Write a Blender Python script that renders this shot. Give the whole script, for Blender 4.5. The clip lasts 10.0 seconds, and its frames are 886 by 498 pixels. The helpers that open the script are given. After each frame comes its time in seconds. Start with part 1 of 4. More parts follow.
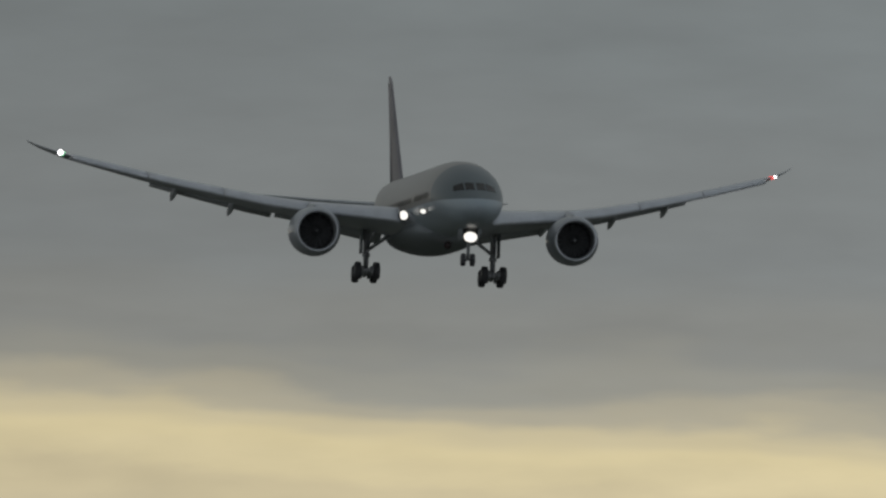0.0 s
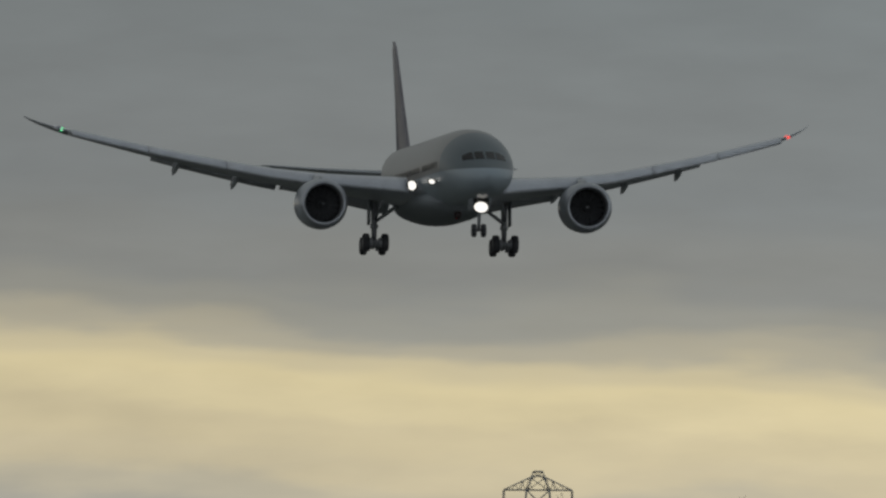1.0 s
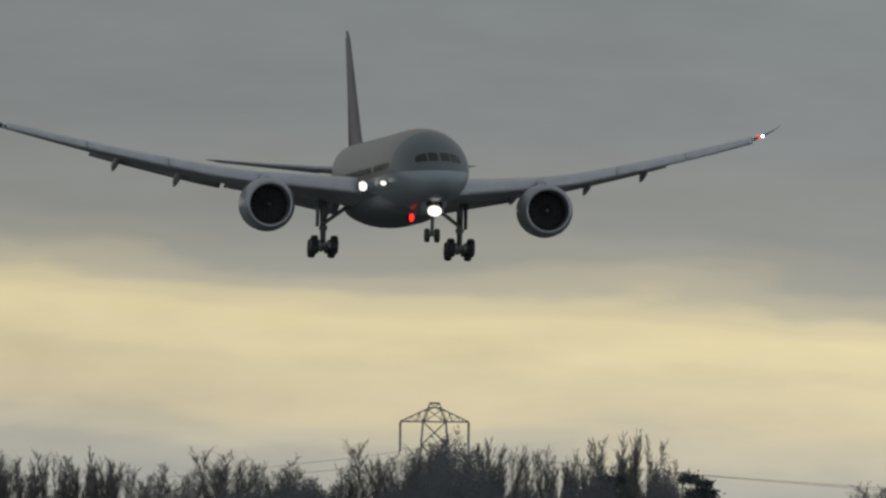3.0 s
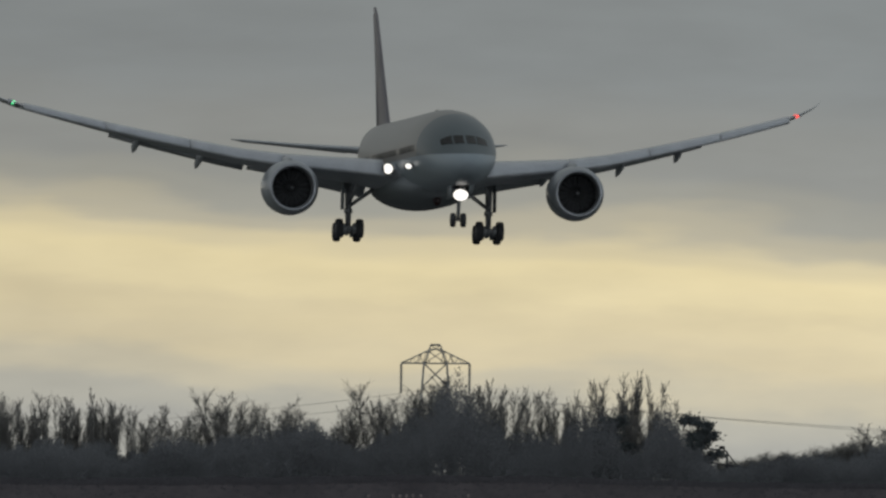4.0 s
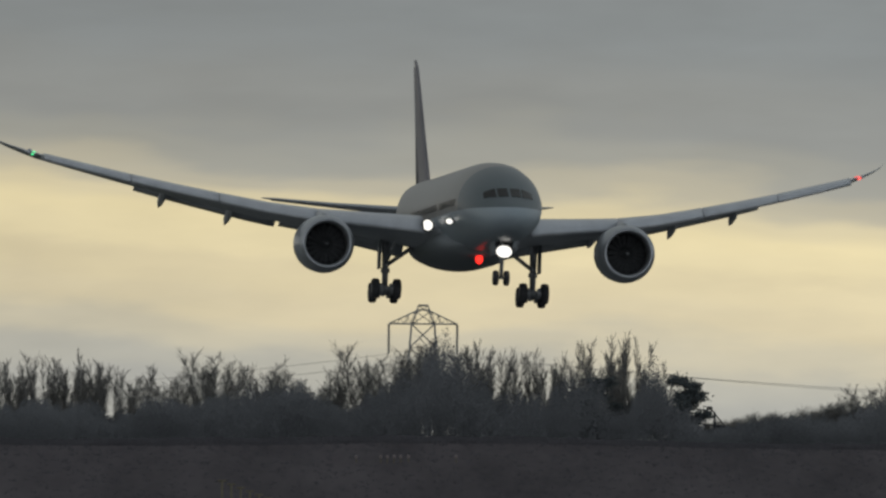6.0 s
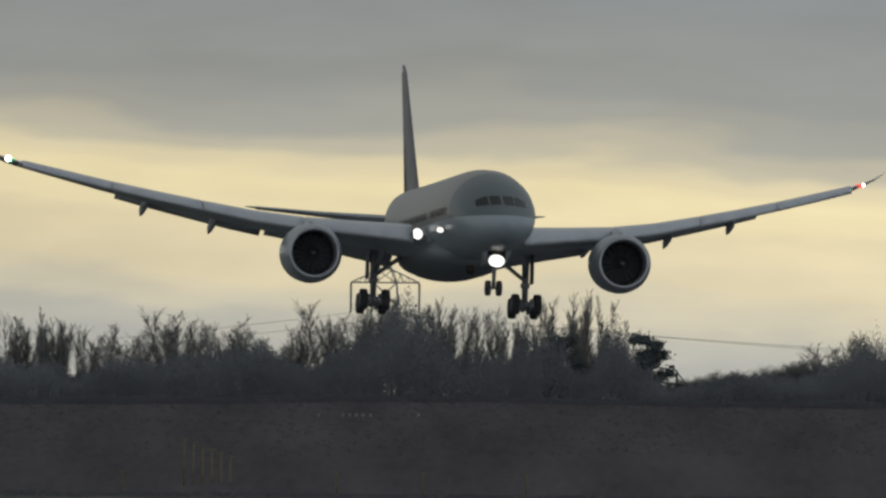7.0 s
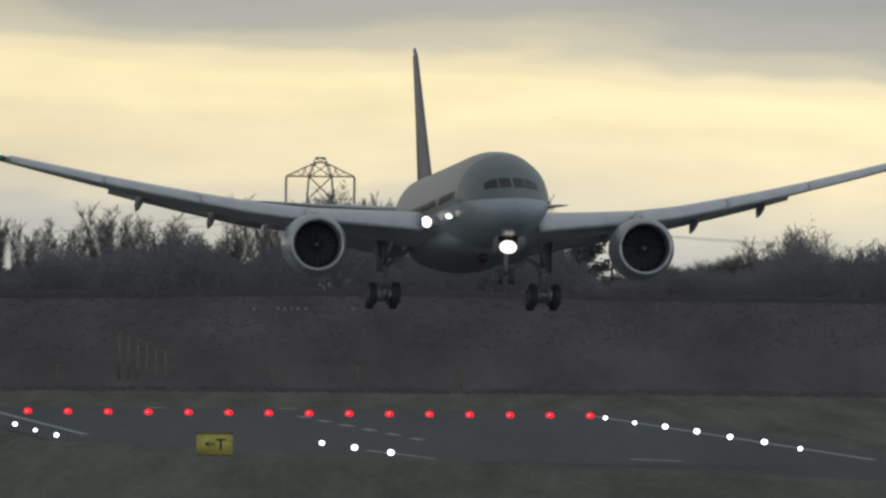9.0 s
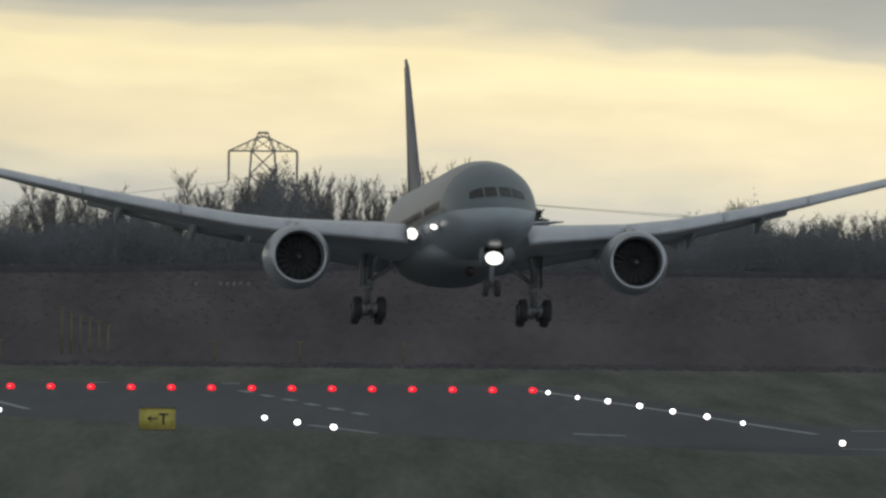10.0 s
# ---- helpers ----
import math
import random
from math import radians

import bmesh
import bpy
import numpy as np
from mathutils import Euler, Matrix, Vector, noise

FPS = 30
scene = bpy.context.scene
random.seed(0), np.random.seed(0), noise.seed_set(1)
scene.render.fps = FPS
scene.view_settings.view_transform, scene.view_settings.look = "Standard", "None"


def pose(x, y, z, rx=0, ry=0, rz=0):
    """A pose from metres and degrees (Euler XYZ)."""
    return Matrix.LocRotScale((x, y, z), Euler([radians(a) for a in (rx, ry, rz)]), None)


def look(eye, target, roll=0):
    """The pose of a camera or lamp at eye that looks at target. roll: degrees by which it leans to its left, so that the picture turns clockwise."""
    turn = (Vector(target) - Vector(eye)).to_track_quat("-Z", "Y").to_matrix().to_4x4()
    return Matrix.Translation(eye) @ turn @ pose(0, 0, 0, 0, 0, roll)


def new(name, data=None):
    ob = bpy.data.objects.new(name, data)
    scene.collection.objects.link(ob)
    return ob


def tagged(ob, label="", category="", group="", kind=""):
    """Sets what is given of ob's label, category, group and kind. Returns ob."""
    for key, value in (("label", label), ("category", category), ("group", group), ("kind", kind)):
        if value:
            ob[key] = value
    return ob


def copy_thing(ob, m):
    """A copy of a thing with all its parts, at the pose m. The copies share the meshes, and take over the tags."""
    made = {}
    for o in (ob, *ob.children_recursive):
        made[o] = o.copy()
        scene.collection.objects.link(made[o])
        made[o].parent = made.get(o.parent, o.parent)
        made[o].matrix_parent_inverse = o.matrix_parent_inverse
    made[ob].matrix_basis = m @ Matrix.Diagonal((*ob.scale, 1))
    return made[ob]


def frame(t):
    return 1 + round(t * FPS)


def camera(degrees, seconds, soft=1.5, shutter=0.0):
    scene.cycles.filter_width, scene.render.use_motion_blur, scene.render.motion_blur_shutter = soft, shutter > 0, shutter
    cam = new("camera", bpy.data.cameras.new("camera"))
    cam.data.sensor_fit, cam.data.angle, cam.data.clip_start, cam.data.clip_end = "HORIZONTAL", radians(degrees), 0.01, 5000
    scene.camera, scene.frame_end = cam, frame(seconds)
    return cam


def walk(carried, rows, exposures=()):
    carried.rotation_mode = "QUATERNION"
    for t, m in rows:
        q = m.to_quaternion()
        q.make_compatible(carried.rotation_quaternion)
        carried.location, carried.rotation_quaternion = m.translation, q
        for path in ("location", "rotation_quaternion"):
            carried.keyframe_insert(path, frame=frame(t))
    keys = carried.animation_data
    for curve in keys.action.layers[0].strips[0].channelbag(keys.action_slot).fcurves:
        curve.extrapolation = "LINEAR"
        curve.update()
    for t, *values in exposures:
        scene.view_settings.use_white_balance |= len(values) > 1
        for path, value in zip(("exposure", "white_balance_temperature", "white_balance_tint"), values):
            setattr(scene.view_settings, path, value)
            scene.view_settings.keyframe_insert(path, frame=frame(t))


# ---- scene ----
# ---- camera: a long lens on a tripod beside the runway, 16.6 m above it ----
EYE = (0.0, 0.0, 16.6)
cam = camera(1.2835, 10.0, soft=2.6)
# seconds, turn to the right and upwards in thousandths of a radian
AIM = [
    (0, 28.108, 8.077), (0.5, 28.325, 6.950), (1, 28.615, 6.474), (1.5, 29.056, 5.800), (2, 29.560, 5.411),
    (2.5, 30.633, 5.178), (2.7, 31.142, 4.989), (3.8, 31.317, 3.776), (4, 31.236, 3.290), (4.5, 31.338, 2.962),
    (5, 31.354, 2.762), (5.5, 31.656, 2.579), (5.7, 31.486, 2.421), (6.8, 32.250, 1.684), (7, 32.525, 1.258),
    (7.5, 33.428, 0.895), (8, 33.461, -0.419), (8.5, 33.824, -1.095), (9, 34.191, -1.413), (9.5, 35.044, -1.763),
    (10, 35.647, -2.043),
]
walk(cam, [(t, look(EYE, (EYE[0] + 3 * a, 3000, EYE[2] + 3 * e), 0.5)) for t, a, e in AIM],
     [(0, -0.22), (2.5, -0.12), (4.5, -0.02), (7, 0.09), (8, 0.30), (8.6, 0.38), (9.2, 0.37), (10, 0.38)])

# ---- world: a grey cloud deck with a bright yellow gap above the horizon ----
world = bpy.data.worlds.new("overcast_evening")
scene.world = world
world.use_nodes = True
wt = world.node_tree
wt.nodes.clear()


def wn(kind, **props):
    n = wt.nodes.new(kind)
    for key, value in props.items():
        setattr(n, key, value)
    return n


def wmath(op, a, b):
    n = wn("ShaderNodeMath", operation=op)
    for i, v in enumerate((a, b)):
        if isinstance(v, (int, float)):
            n.inputs[i].default_value = v
        else:
            wt.links.new(v, n.inputs[i])
    return n.outputs[0]


def wnoise(vec, scale, detail):
    m = wn("ShaderNodeMapping")
    m.inputs["Scale"].default_value = scale
    wt.links.new(vec, m.inputs["Vector"])
    n = wn("ShaderNodeTexNoise")
    n.inputs["Scale"].default_value = 1.0
    n.inputs["Detail"].default_value = detail
    wt.links.new(m.outputs[0], n.inputs["Vector"])
    return n.outputs["Fac"]


tc = wn("ShaderNodeTexCoord")
sep = wn("ShaderNodeSeparateXYZ")
wt.links.new(tc.outputs["Generated"], sep.inputs[0])
big = wnoise(tc.outputs["Generated"], (95, 12, 420), 3)
blotch = wnoise(tc.outputs["Generated"], (160, 16, 620), 5)
fine = wnoise(tc.outputs["Generated"], (300, 20, 1100), 4)
rise = wmath("ADD", sep.outputs["Z"], wmath("MULTIPLY", wmath("SUBTRACT", big, 0.5), 0.0022))
rise = wmath("ADD", rise, wmath("MULTIPLY", wmath("SUBTRACT", blotch, 0.5), 0.0016))
rise = wmath("ADD", rise, wmath("MULTIPLY", wmath("SUBTRACT", fine, 0.5), 0.0004))
# the edge of the cloud deck comes down towards the right
rise = wmath("ADD", rise, wmath("MULTIPLY", wmath("SUBTRACT", sep.outputs["X"], 0.031), 0.05))
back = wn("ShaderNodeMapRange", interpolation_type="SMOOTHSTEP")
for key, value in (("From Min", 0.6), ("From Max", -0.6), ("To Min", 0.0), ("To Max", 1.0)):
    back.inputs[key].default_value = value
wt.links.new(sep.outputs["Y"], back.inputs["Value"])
low = wn("ShaderNodeValToRGB")
wt.links.new(wmath("DIVIDE", wmath("ADD", rise, 0.002), 0.022), low.inputs[0])
# elevation in thousandths of a radian, colour
STOPS = [(-1.7, (0.42, 0.42, 0.385)), (-0.7, (0.46, 0.45, 0.39)), (0.0, (0.57, 0.525, 0.40)), (0.7, (0.66, 0.58, 0.395)), (1.6, (0.69, 0.60, 0.39)), (2.2, (0.75, 0.65, 0.405)),
         (2.9, (0.77, 0.665, 0.405)), (3.5, (0.66, 0.58, 0.38)), (4.1, (0.46, 0.43, 0.335)), (4.7, (0.335, 0.335, 0.298)), (5.6, (0.268, 0.278, 0.267)),
         (8.4, (0.228, 0.248, 0.252)), (14.4, (0.206, 0.232, 0.240)), (20, (0.194, 0.225, 0.238))]
ramp = low.color_ramp
while len(ramp.elements) < len(STOPS):
    ramp.elements.new(0.5)
for el, (p, c) in zip(ramp.elements, STOPS):
    el.position, el.color = (p + 2) / 22, (*c, 1)
ramp.interpolation = "EASE"
high = wn("ShaderNodeValToRGB")
wt.links.new(sep.outputs["Z"], high.inputs[0])
high.color_ramp.elements[0].color = (1, 1, 1, 1)
high.color_ramp.elements[1].color = (0.75, 0.78, 0.80, 1)
mul = wn("ShaderNodeMix", data_type="RGBA", blend_type="MULTIPLY")
mul.inputs[0].default_value = 1.0
wt.links.new(low.outputs[0], mul.inputs[6])
wt.links.new(high.outputs[0], mul.inputs[7])
# bright low band added to the unseen sky behind, lights the airliner's front
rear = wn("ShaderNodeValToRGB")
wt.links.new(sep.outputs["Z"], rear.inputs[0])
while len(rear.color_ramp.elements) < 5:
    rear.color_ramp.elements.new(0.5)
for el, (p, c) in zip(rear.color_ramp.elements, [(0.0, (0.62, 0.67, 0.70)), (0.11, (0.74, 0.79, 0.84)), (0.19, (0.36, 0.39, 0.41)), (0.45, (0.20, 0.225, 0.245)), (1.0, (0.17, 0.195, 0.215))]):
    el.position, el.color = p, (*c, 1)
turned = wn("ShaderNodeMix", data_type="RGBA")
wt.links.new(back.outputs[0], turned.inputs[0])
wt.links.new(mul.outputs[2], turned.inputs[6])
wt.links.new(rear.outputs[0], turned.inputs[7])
streak = wmath("ADD", 0.78, wmath("ADD", wmath("MULTIPLY", fine, 0.16), wmath("MULTIPLY", blotch, 0.28)))
side = wn("ShaderNodeMapRange")
for key, value in (("From Min", 0.015), ("From Max", 0.055), ("To Min", 0.93), ("To Max", 1.12)):
    side.inputs[key].default_value = value
wt.links.new(sep.outputs["X"], side.inputs["Value"])
streak = wmath("MULTIPLY", streak, side.outputs[0])
clouds = wn("ShaderNodeBackground")
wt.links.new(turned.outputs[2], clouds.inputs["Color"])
wt.links.new(streak, clouds.inputs["Strength"])
sky = wn("ShaderNodeTexSky", sky_type="NISHITA", sun_disc=False, sun_elevation=radians(18), sun_rotation=radians(-19))
veil = wn("ShaderNodeBackground")
wt.links.new(sky.outputs[0], veil.inputs["Color"])
veil.inputs["Strength"].default_value = 0.0005
both = wn("ShaderNodeAddShader")
wt.links.new(clouds.outputs[0], both.inputs[0])
wt.links.new(veil.outputs[0], both.inputs[1])
wout = wn("ShaderNodeOutputWorld")
wt.links.new(both.outputs[0], wout.inputs["Surface"])

sun = new("sun", bpy.data.lights.new("sun", "SUN"))
sun.data.energy, sun.data.angle, sun.data.color = 0.3, radians(120), (1.0, 0.93, 0.82)
sun.matrix_world = look((-900, 2600, 900), (0, 0, 0))


# ---- materials ----
def mat(name, base, rough=0.6, metal=0.0, scale=1.0, vary=0.25, bump=0.0, stretch=(1, 1, 1), coat=0.0, second=None, spec=0.5, turn=0.0):
    m = bpy.data.materials.new(name)
    m.use_nodes = True
    t = m.node_tree
    b = t.nodes["Principled BSDF"]
    b.inputs["Roughness"].default_value = rough
    b.inputs["Metallic"].default_value = metal
    b.inputs["Specular IOR Level"].default_value = spec
    b.inputs["Coat Weight"].default_value = coat
    co = t.nodes.new("ShaderNodeTexCoord")
    mp = t.nodes.new("ShaderNodeMapping")
    mp.vector_type = "TEXTURE"
    mp.inputs["Scale"].default_value = [1 / q for q in stretch]
    mp.inputs["Rotation"].default_value = (0, 0, radians(turn))
    t.links.new(co.outputs["Object"], mp.inputs[0])
    n1, n2 = t.nodes.new("ShaderNodeTexNoise"), t.nodes.new("ShaderNodeTexNoise")
    n1.inputs["Scale"].default_value, n2.inputs["Scale"].default_value = scale, scale * 7.3
    n1.inputs["Detail"].default_value = n2.inputs["Detail"].default_value = 4
    for n in (n1, n2):
        t.links.new(mp.outputs[0], n.inputs["Vector"])
    mean = t.nodes.new("ShaderNodeMath")
    mean.operation = "MULTIPLY_ADD"
    t.links.new(n2.outputs["Fac"], mean.inputs[0])
    mean.inputs[1].default_value = 0.45
    t.links.new(n1.outputs["Fac"], mean.inputs[2])
    r = t.nodes.new("ShaderNodeValToRGB")
    r.color_ramp.elements[0].position, r.color_ramp.elements[1].position = 0.45, 1.0
    other = second or base
    r.color_ramp.elements[0].color = (*[c * (1 - vary) for c in base], 1)
    r.color_ramp.elements[1].color = (*[min(1, c * (1 + vary)) for c in other], 1)
    t.links.new(mean.outputs[0], r.inputs[0])
    t.links.new(r.outputs[0], b.inputs["Base Color"])
    if bump:
        bp = t.nodes.new("ShaderNodeBump")
        bp.inputs["Strength"].default_value = bump
        t.links.new(n2.outputs["Fac"], bp.inputs["Height"])
        t.links.new(bp.outputs[0], b.inputs["Normal"])
    return m


def glow(name, colour, strength):
    m = bpy.data.materials.new(name)
    m.use_nodes = True
    b = m.node_tree.nodes["Principled BSDF"]
    b.inputs["Base Color"].default_value = (*[c * 0.5 for c in colour], 1)
    b.inputs["Emission Color"].default_value = (*colour, 1)
    b.inputs["Emission Strength"].default_value = strength
    return m


M_SKIN = mat("grey_fairing_paint", (0.31, 0.33, 0.34), 0.5, 0.0, 0.35, 0.08, 0.0, (1, 0.3, 1), spec=0.12)
M_WING = mat("grey_wing_paint", (0.56, 0.575, 0.60), 0.36, 0.0, 0.5, 0.12, 0.0, (1, 0.5, 1), 0.1)
M_SLAT = mat("bare_slat_metal", (0.68, 0.69, 0.72), 0.36, 0.2, 0.8, 0.10)
M_FLAP = mat("flap_composite", (0.48, 0.49, 0.51), 0.45, 0.0, 1.0, 0.15)
M_FIN = mat("dark_maroon_fin_paint", (0.26, 0.24, 0.25), 0.45, 0.0, 0.4, 0.2, 0.0, (1, 1, 1), 0.0, spec=0.3)
M_NAC = mat("nacelle_paint", (0.40, 0.42, 0.44), 0.32, 0.0, 0.6, 0.1, 0.0, (1, 1, 1), 0.2)
M_LIP = mat("polished_inlet_lip", (0.50, 0.51, 0.53), 0.38, 0.7, 1.0, 0.06)
M_DUCT = mat("inlet_duct_lining", (0.26, 0.26, 0.26), 0.5, 0.0, 2.0, 0.2)
M_BLADE = mat("dark_fan_blade", (0.065, 0.066, 0.068), 0.8, 0.0, 3.0, 0.2, spec=0.1)
M_GLASS = mat("dark_cockpit_glass", (0.014, 0.014, 0.015), 0.15, 0.0, 2.0, 0.1, spec=0.18)
M_PANE = mat("cabin_window_pane", (0.03, 0.032, 0.035), 1.0, 0.0, 2.0, 0.1, spec=0.0)
M_PANE.node_tree.nodes["Principled BSDF"].inputs["IOR"].default_value = 1.0
M_TYRE = mat("tyre_rubber", (0.065, 0.065, 0.068), 0.8, 0.0, 4.0, 0.3, 0.2)
M_HUB = mat("wheel_hub_alloy", (0.18, 0.18, 0.185), 0.5, 0.4, 4.0, 0.2)
M_STRUT = mat("gear_strut_grey", (0.42, 0.425, 0.43), 0.4, 0.3, 3.0, 0.2)
M_DARK = mat("lamp_back_housing", (0.05, 0.05, 0.055), 0.6, 0.0, 3.0, 0.2)
M_GRASS = mat("winter_grass", (0.088, 0.102, 0.078), 0.95, 0.0, 0.30, 0.30, 0.0, (1, 0.014, 1), 0.0, (0.124, 0.122, 0.104), spec=0.08, turn=-1.95)
M_SCRUB = mat("brown_scrub", (0.080, 0.067, 0.077), 0.95, 0.0, 0.14, 0.28, 0.0, (1, 0.03, 1), 0.0, (0.100, 0.085, 0.091), spec=0.08, turn=-1.95)
M_ASPHALT = mat("runway_asphalt", (0.096, 0.100, 0.107), 0.85, 0.0, 0.12, 0.18, 0.0, (1, 0.012, 1), spec=0.08, turn=-1.95)
M_PAINT = mat("worn_runway_paint", (0.34, 0.35, 0.35), 0.7, 0.0, 0.35, 0.6, spec=0.08)
M_DEAD = mat("dead_stalks", (0.116, 0.110, 0.117), 0.95, 0.0, 0.3, 0.25, spec=0.05)
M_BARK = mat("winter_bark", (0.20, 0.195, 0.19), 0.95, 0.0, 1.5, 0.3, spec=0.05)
# twigs and bramble lightened evenly, in place of haze over the distance
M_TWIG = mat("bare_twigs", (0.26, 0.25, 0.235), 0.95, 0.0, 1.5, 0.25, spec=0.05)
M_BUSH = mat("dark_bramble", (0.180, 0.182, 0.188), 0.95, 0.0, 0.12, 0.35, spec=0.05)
M_PINE = mat("pine_needles", (0.13, 0.145, 0.145), 0.9, 0.0, 0.8, 0.3, spec=0.05)
M_UNLIT = mat("unlit_red_beacon_glass", (0.035, 0.018, 0.017), 0.4, 0.0, 2.0, 0.1)
M_STEEL = mat("galvanised_steel", (0.50, 0.49, 0.46), 0.6, 0.3, 1.0, 0.25)
M_CABLE = mat("aluminium_cable", (0.38, 0.37, 0.34), 0.6, 0.3, 1.0, 0.2)
M_SIGN = mat("yellow_sign_face", (0.66, 0.56, 0.14), 0.5, 0.0, 1.5, 0.3)
M_BLACK = mat("black_legend", (0.02, 0.02, 0.02), 0.6, 0.0, 2.0, 0.1)
M_POST = mat("weathered_post", (0.205, 0.180, 0.125), 0.85, 0.0, 1.2, 0.3, spec=0.05)
G_LAND = glow("landing_light_glow", (1.0, 0.97, 0.90), 1.35)
G_RED = glow("red_runway_light", (1.0, 0.006, 0.022), 1.0)
G_REDCORE = glow("red_runway_light_core", (1.0, 0.08, 0.09), 1.9)
G_WHITE = glow("white_runway_light", (1.0, 0.97, 0.95), 3.0)
G_NAVG = glow("green_navigation_light", (0.10, 1.0, 0.35), 1.2)
G_NAVR = glow("red_navigation_light", (1.0, 0.10, 0.08), 1.2)
G_STROBE = glow("strobe_flash", (1.0, 0.97, 1.0), 5.0)
G_BEACON = glow("beacon_flash", (1.0, 0.03, 0.02), 1.8)
M_LENS = mat("pale_lamp_lens", (0.34, 0.28, 0.27), 0.5, 0.0, 2.0, 0.2)


def body_paint():
    """Glossy grey: darker above the nose line, pale below it; sky reflection painted warm grey aft."""
    m = mat("fuselage_paint_with_sheen", (0.120, 0.150, 0.163), 0.38, 0.0, 0.35, 0.06, 0.0, (1, 0.3, 1), 0.12, spec=0.35)
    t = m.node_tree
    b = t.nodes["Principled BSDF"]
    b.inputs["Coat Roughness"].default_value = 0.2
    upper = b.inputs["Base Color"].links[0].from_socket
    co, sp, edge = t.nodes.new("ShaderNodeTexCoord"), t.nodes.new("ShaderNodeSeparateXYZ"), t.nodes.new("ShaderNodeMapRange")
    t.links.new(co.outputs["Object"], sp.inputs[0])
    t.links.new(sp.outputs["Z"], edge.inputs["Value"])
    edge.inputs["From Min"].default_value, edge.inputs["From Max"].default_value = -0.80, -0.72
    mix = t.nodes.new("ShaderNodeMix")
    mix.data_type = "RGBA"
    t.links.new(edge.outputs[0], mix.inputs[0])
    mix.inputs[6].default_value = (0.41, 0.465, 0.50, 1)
    # sky reflection on the side, painted as lighter, warmer grey behind the nose
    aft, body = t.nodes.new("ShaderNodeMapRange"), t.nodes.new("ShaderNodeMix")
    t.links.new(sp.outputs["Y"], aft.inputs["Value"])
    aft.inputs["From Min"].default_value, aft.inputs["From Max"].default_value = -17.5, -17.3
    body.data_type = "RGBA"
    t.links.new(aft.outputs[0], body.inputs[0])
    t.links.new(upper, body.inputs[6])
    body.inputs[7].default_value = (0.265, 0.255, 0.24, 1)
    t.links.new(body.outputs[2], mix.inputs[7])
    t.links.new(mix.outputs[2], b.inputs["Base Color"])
    return m


M_BODY = body_paint()


# ---- building blocks ----
def mesh_of(name, bm, materials, smooth=True):
    me = bpy.data.meshes.new(name)
    bmesh.ops.recalc_face_normals(bm, faces=bm.faces)
    if smooth:
        for f in bm.faces:
            f.smooth = True
    bm.to_mesh(me)
    bm.free()
    for m in materials if isinstance(materials, (list, tuple)) else [materials]:
        me.materials.append(m)
    return me


def part(name, bm, material, parent=None, label="", smooth=True):
    ob = new(name, mesh_of(name, bm, material, smooth))
    ob.parent = parent
    return tagged(ob, label)


def loft(rings, caps=True, bm=None, closed=True):
    bm = bm or bmesh.new()
    rows = [[bm.verts.new(p) for p in ring] for ring in rings]
    n = len(rows[0])
    for a, b in zip(rows, rows[1:]):
        for i in range(n if closed else n - 1):
            j = (i + 1) % n
            bm.faces.new((a[i], a[j], b[j], b[i]))
    if caps:
        bm.faces.new(rows[0])
        bm.faces.new(rows[-1])
    return bm


def ring_y(x, s, z, rx, rz, n=32):
    """A ring round the long axis at station s."""
    return [(x + rx * math.cos(k * math.tau / n), s - 25, z + rz * math.sin(k * math.tau / n)) for k in range(n)]


def tube(bm, a, b, ra, rb=None, n=8):
    a, b = Vector(a), Vector(b)
    rb = ra if rb is None else rb
    q = (b - a).to_track_quat("Z", "Y")
    rings = []
    for p, r in ((a, ra), (b, rb)):
        rings.append([p + q @ Vector((r * math.cos(k * math.tau / n), r * math.sin(k * math.tau / n), 0)) for k in range(n)])
    return loft(rings, True, bm)


def lathe_x(bm, centre, profile, n=20):
    """A body turned about the x axis: profile of (x, radius)."""
    c = Vector(centre)
    return loft([[c + Vector((x, r * math.cos(k * math.tau / n), r * math.sin(k * math.tau / n))) for k in range(n)] for x, r in profile], True, bm)


def box(bm, lo, hi, bevel=0.0):
    m = bmesh.ops.create_cube(bm, size=1.0)["verts"]
    for v in m:
        v.co = Vector([lo[i] + (v.co[i] + 0.5) * (hi[i] - lo[i]) for i in range(3)])
    if bevel:
        bmesh.ops.bevel(bm, geom=list({e for v in m for e in v.link_edges}), offset=bevel, segments=2, affect="EDGES")
    return bm


def ball(bm, c, r, seg=12, squash=(1, 1, 1)):
    for v in bmesh.ops.create_uvsphere(bm, u_segments=seg, v_segments=seg // 2 + 2, radius=r)["verts"]:
        v.co = Vector((v.co.x * squash[0], v.co.y * squash[1], v.co.z * squash[2])) + Vector(c)
    return bm


def lerp(x, table, k=1):
    for a, b in zip(table, table[1:]):
        if x <= b[0]:
            f = (x - a[0]) / (b[0] - a[0])
            return a[k] + f * (b[k] - a[k])
    return table[-1][k]


# ---- ground ----
def ground_height(x, y):
    bank = max(0.0, min(4.0, 2.43 - 0.0397 * (x - 51.7)))
    if y < 2250:
        bank *= max(0.0, min(1.0, (y - 1850) / 400)) ** 0.5
    else:
        bank *= max(0.0, 1 - (y - 2250) / 60)
    f = max(0.0, min(1.0, (y - 3285) / 350))
    slope = 7.0 * (f ** 1.15)
    if y > 3760:
        slope *= max(0.0, 1 - (y - 3760) / 350)
    wobble = noise.noise((x * 0.02, y * 0.008, 0)) * 0.9 * min(1, f * 3)
    return bank + slope + wobble


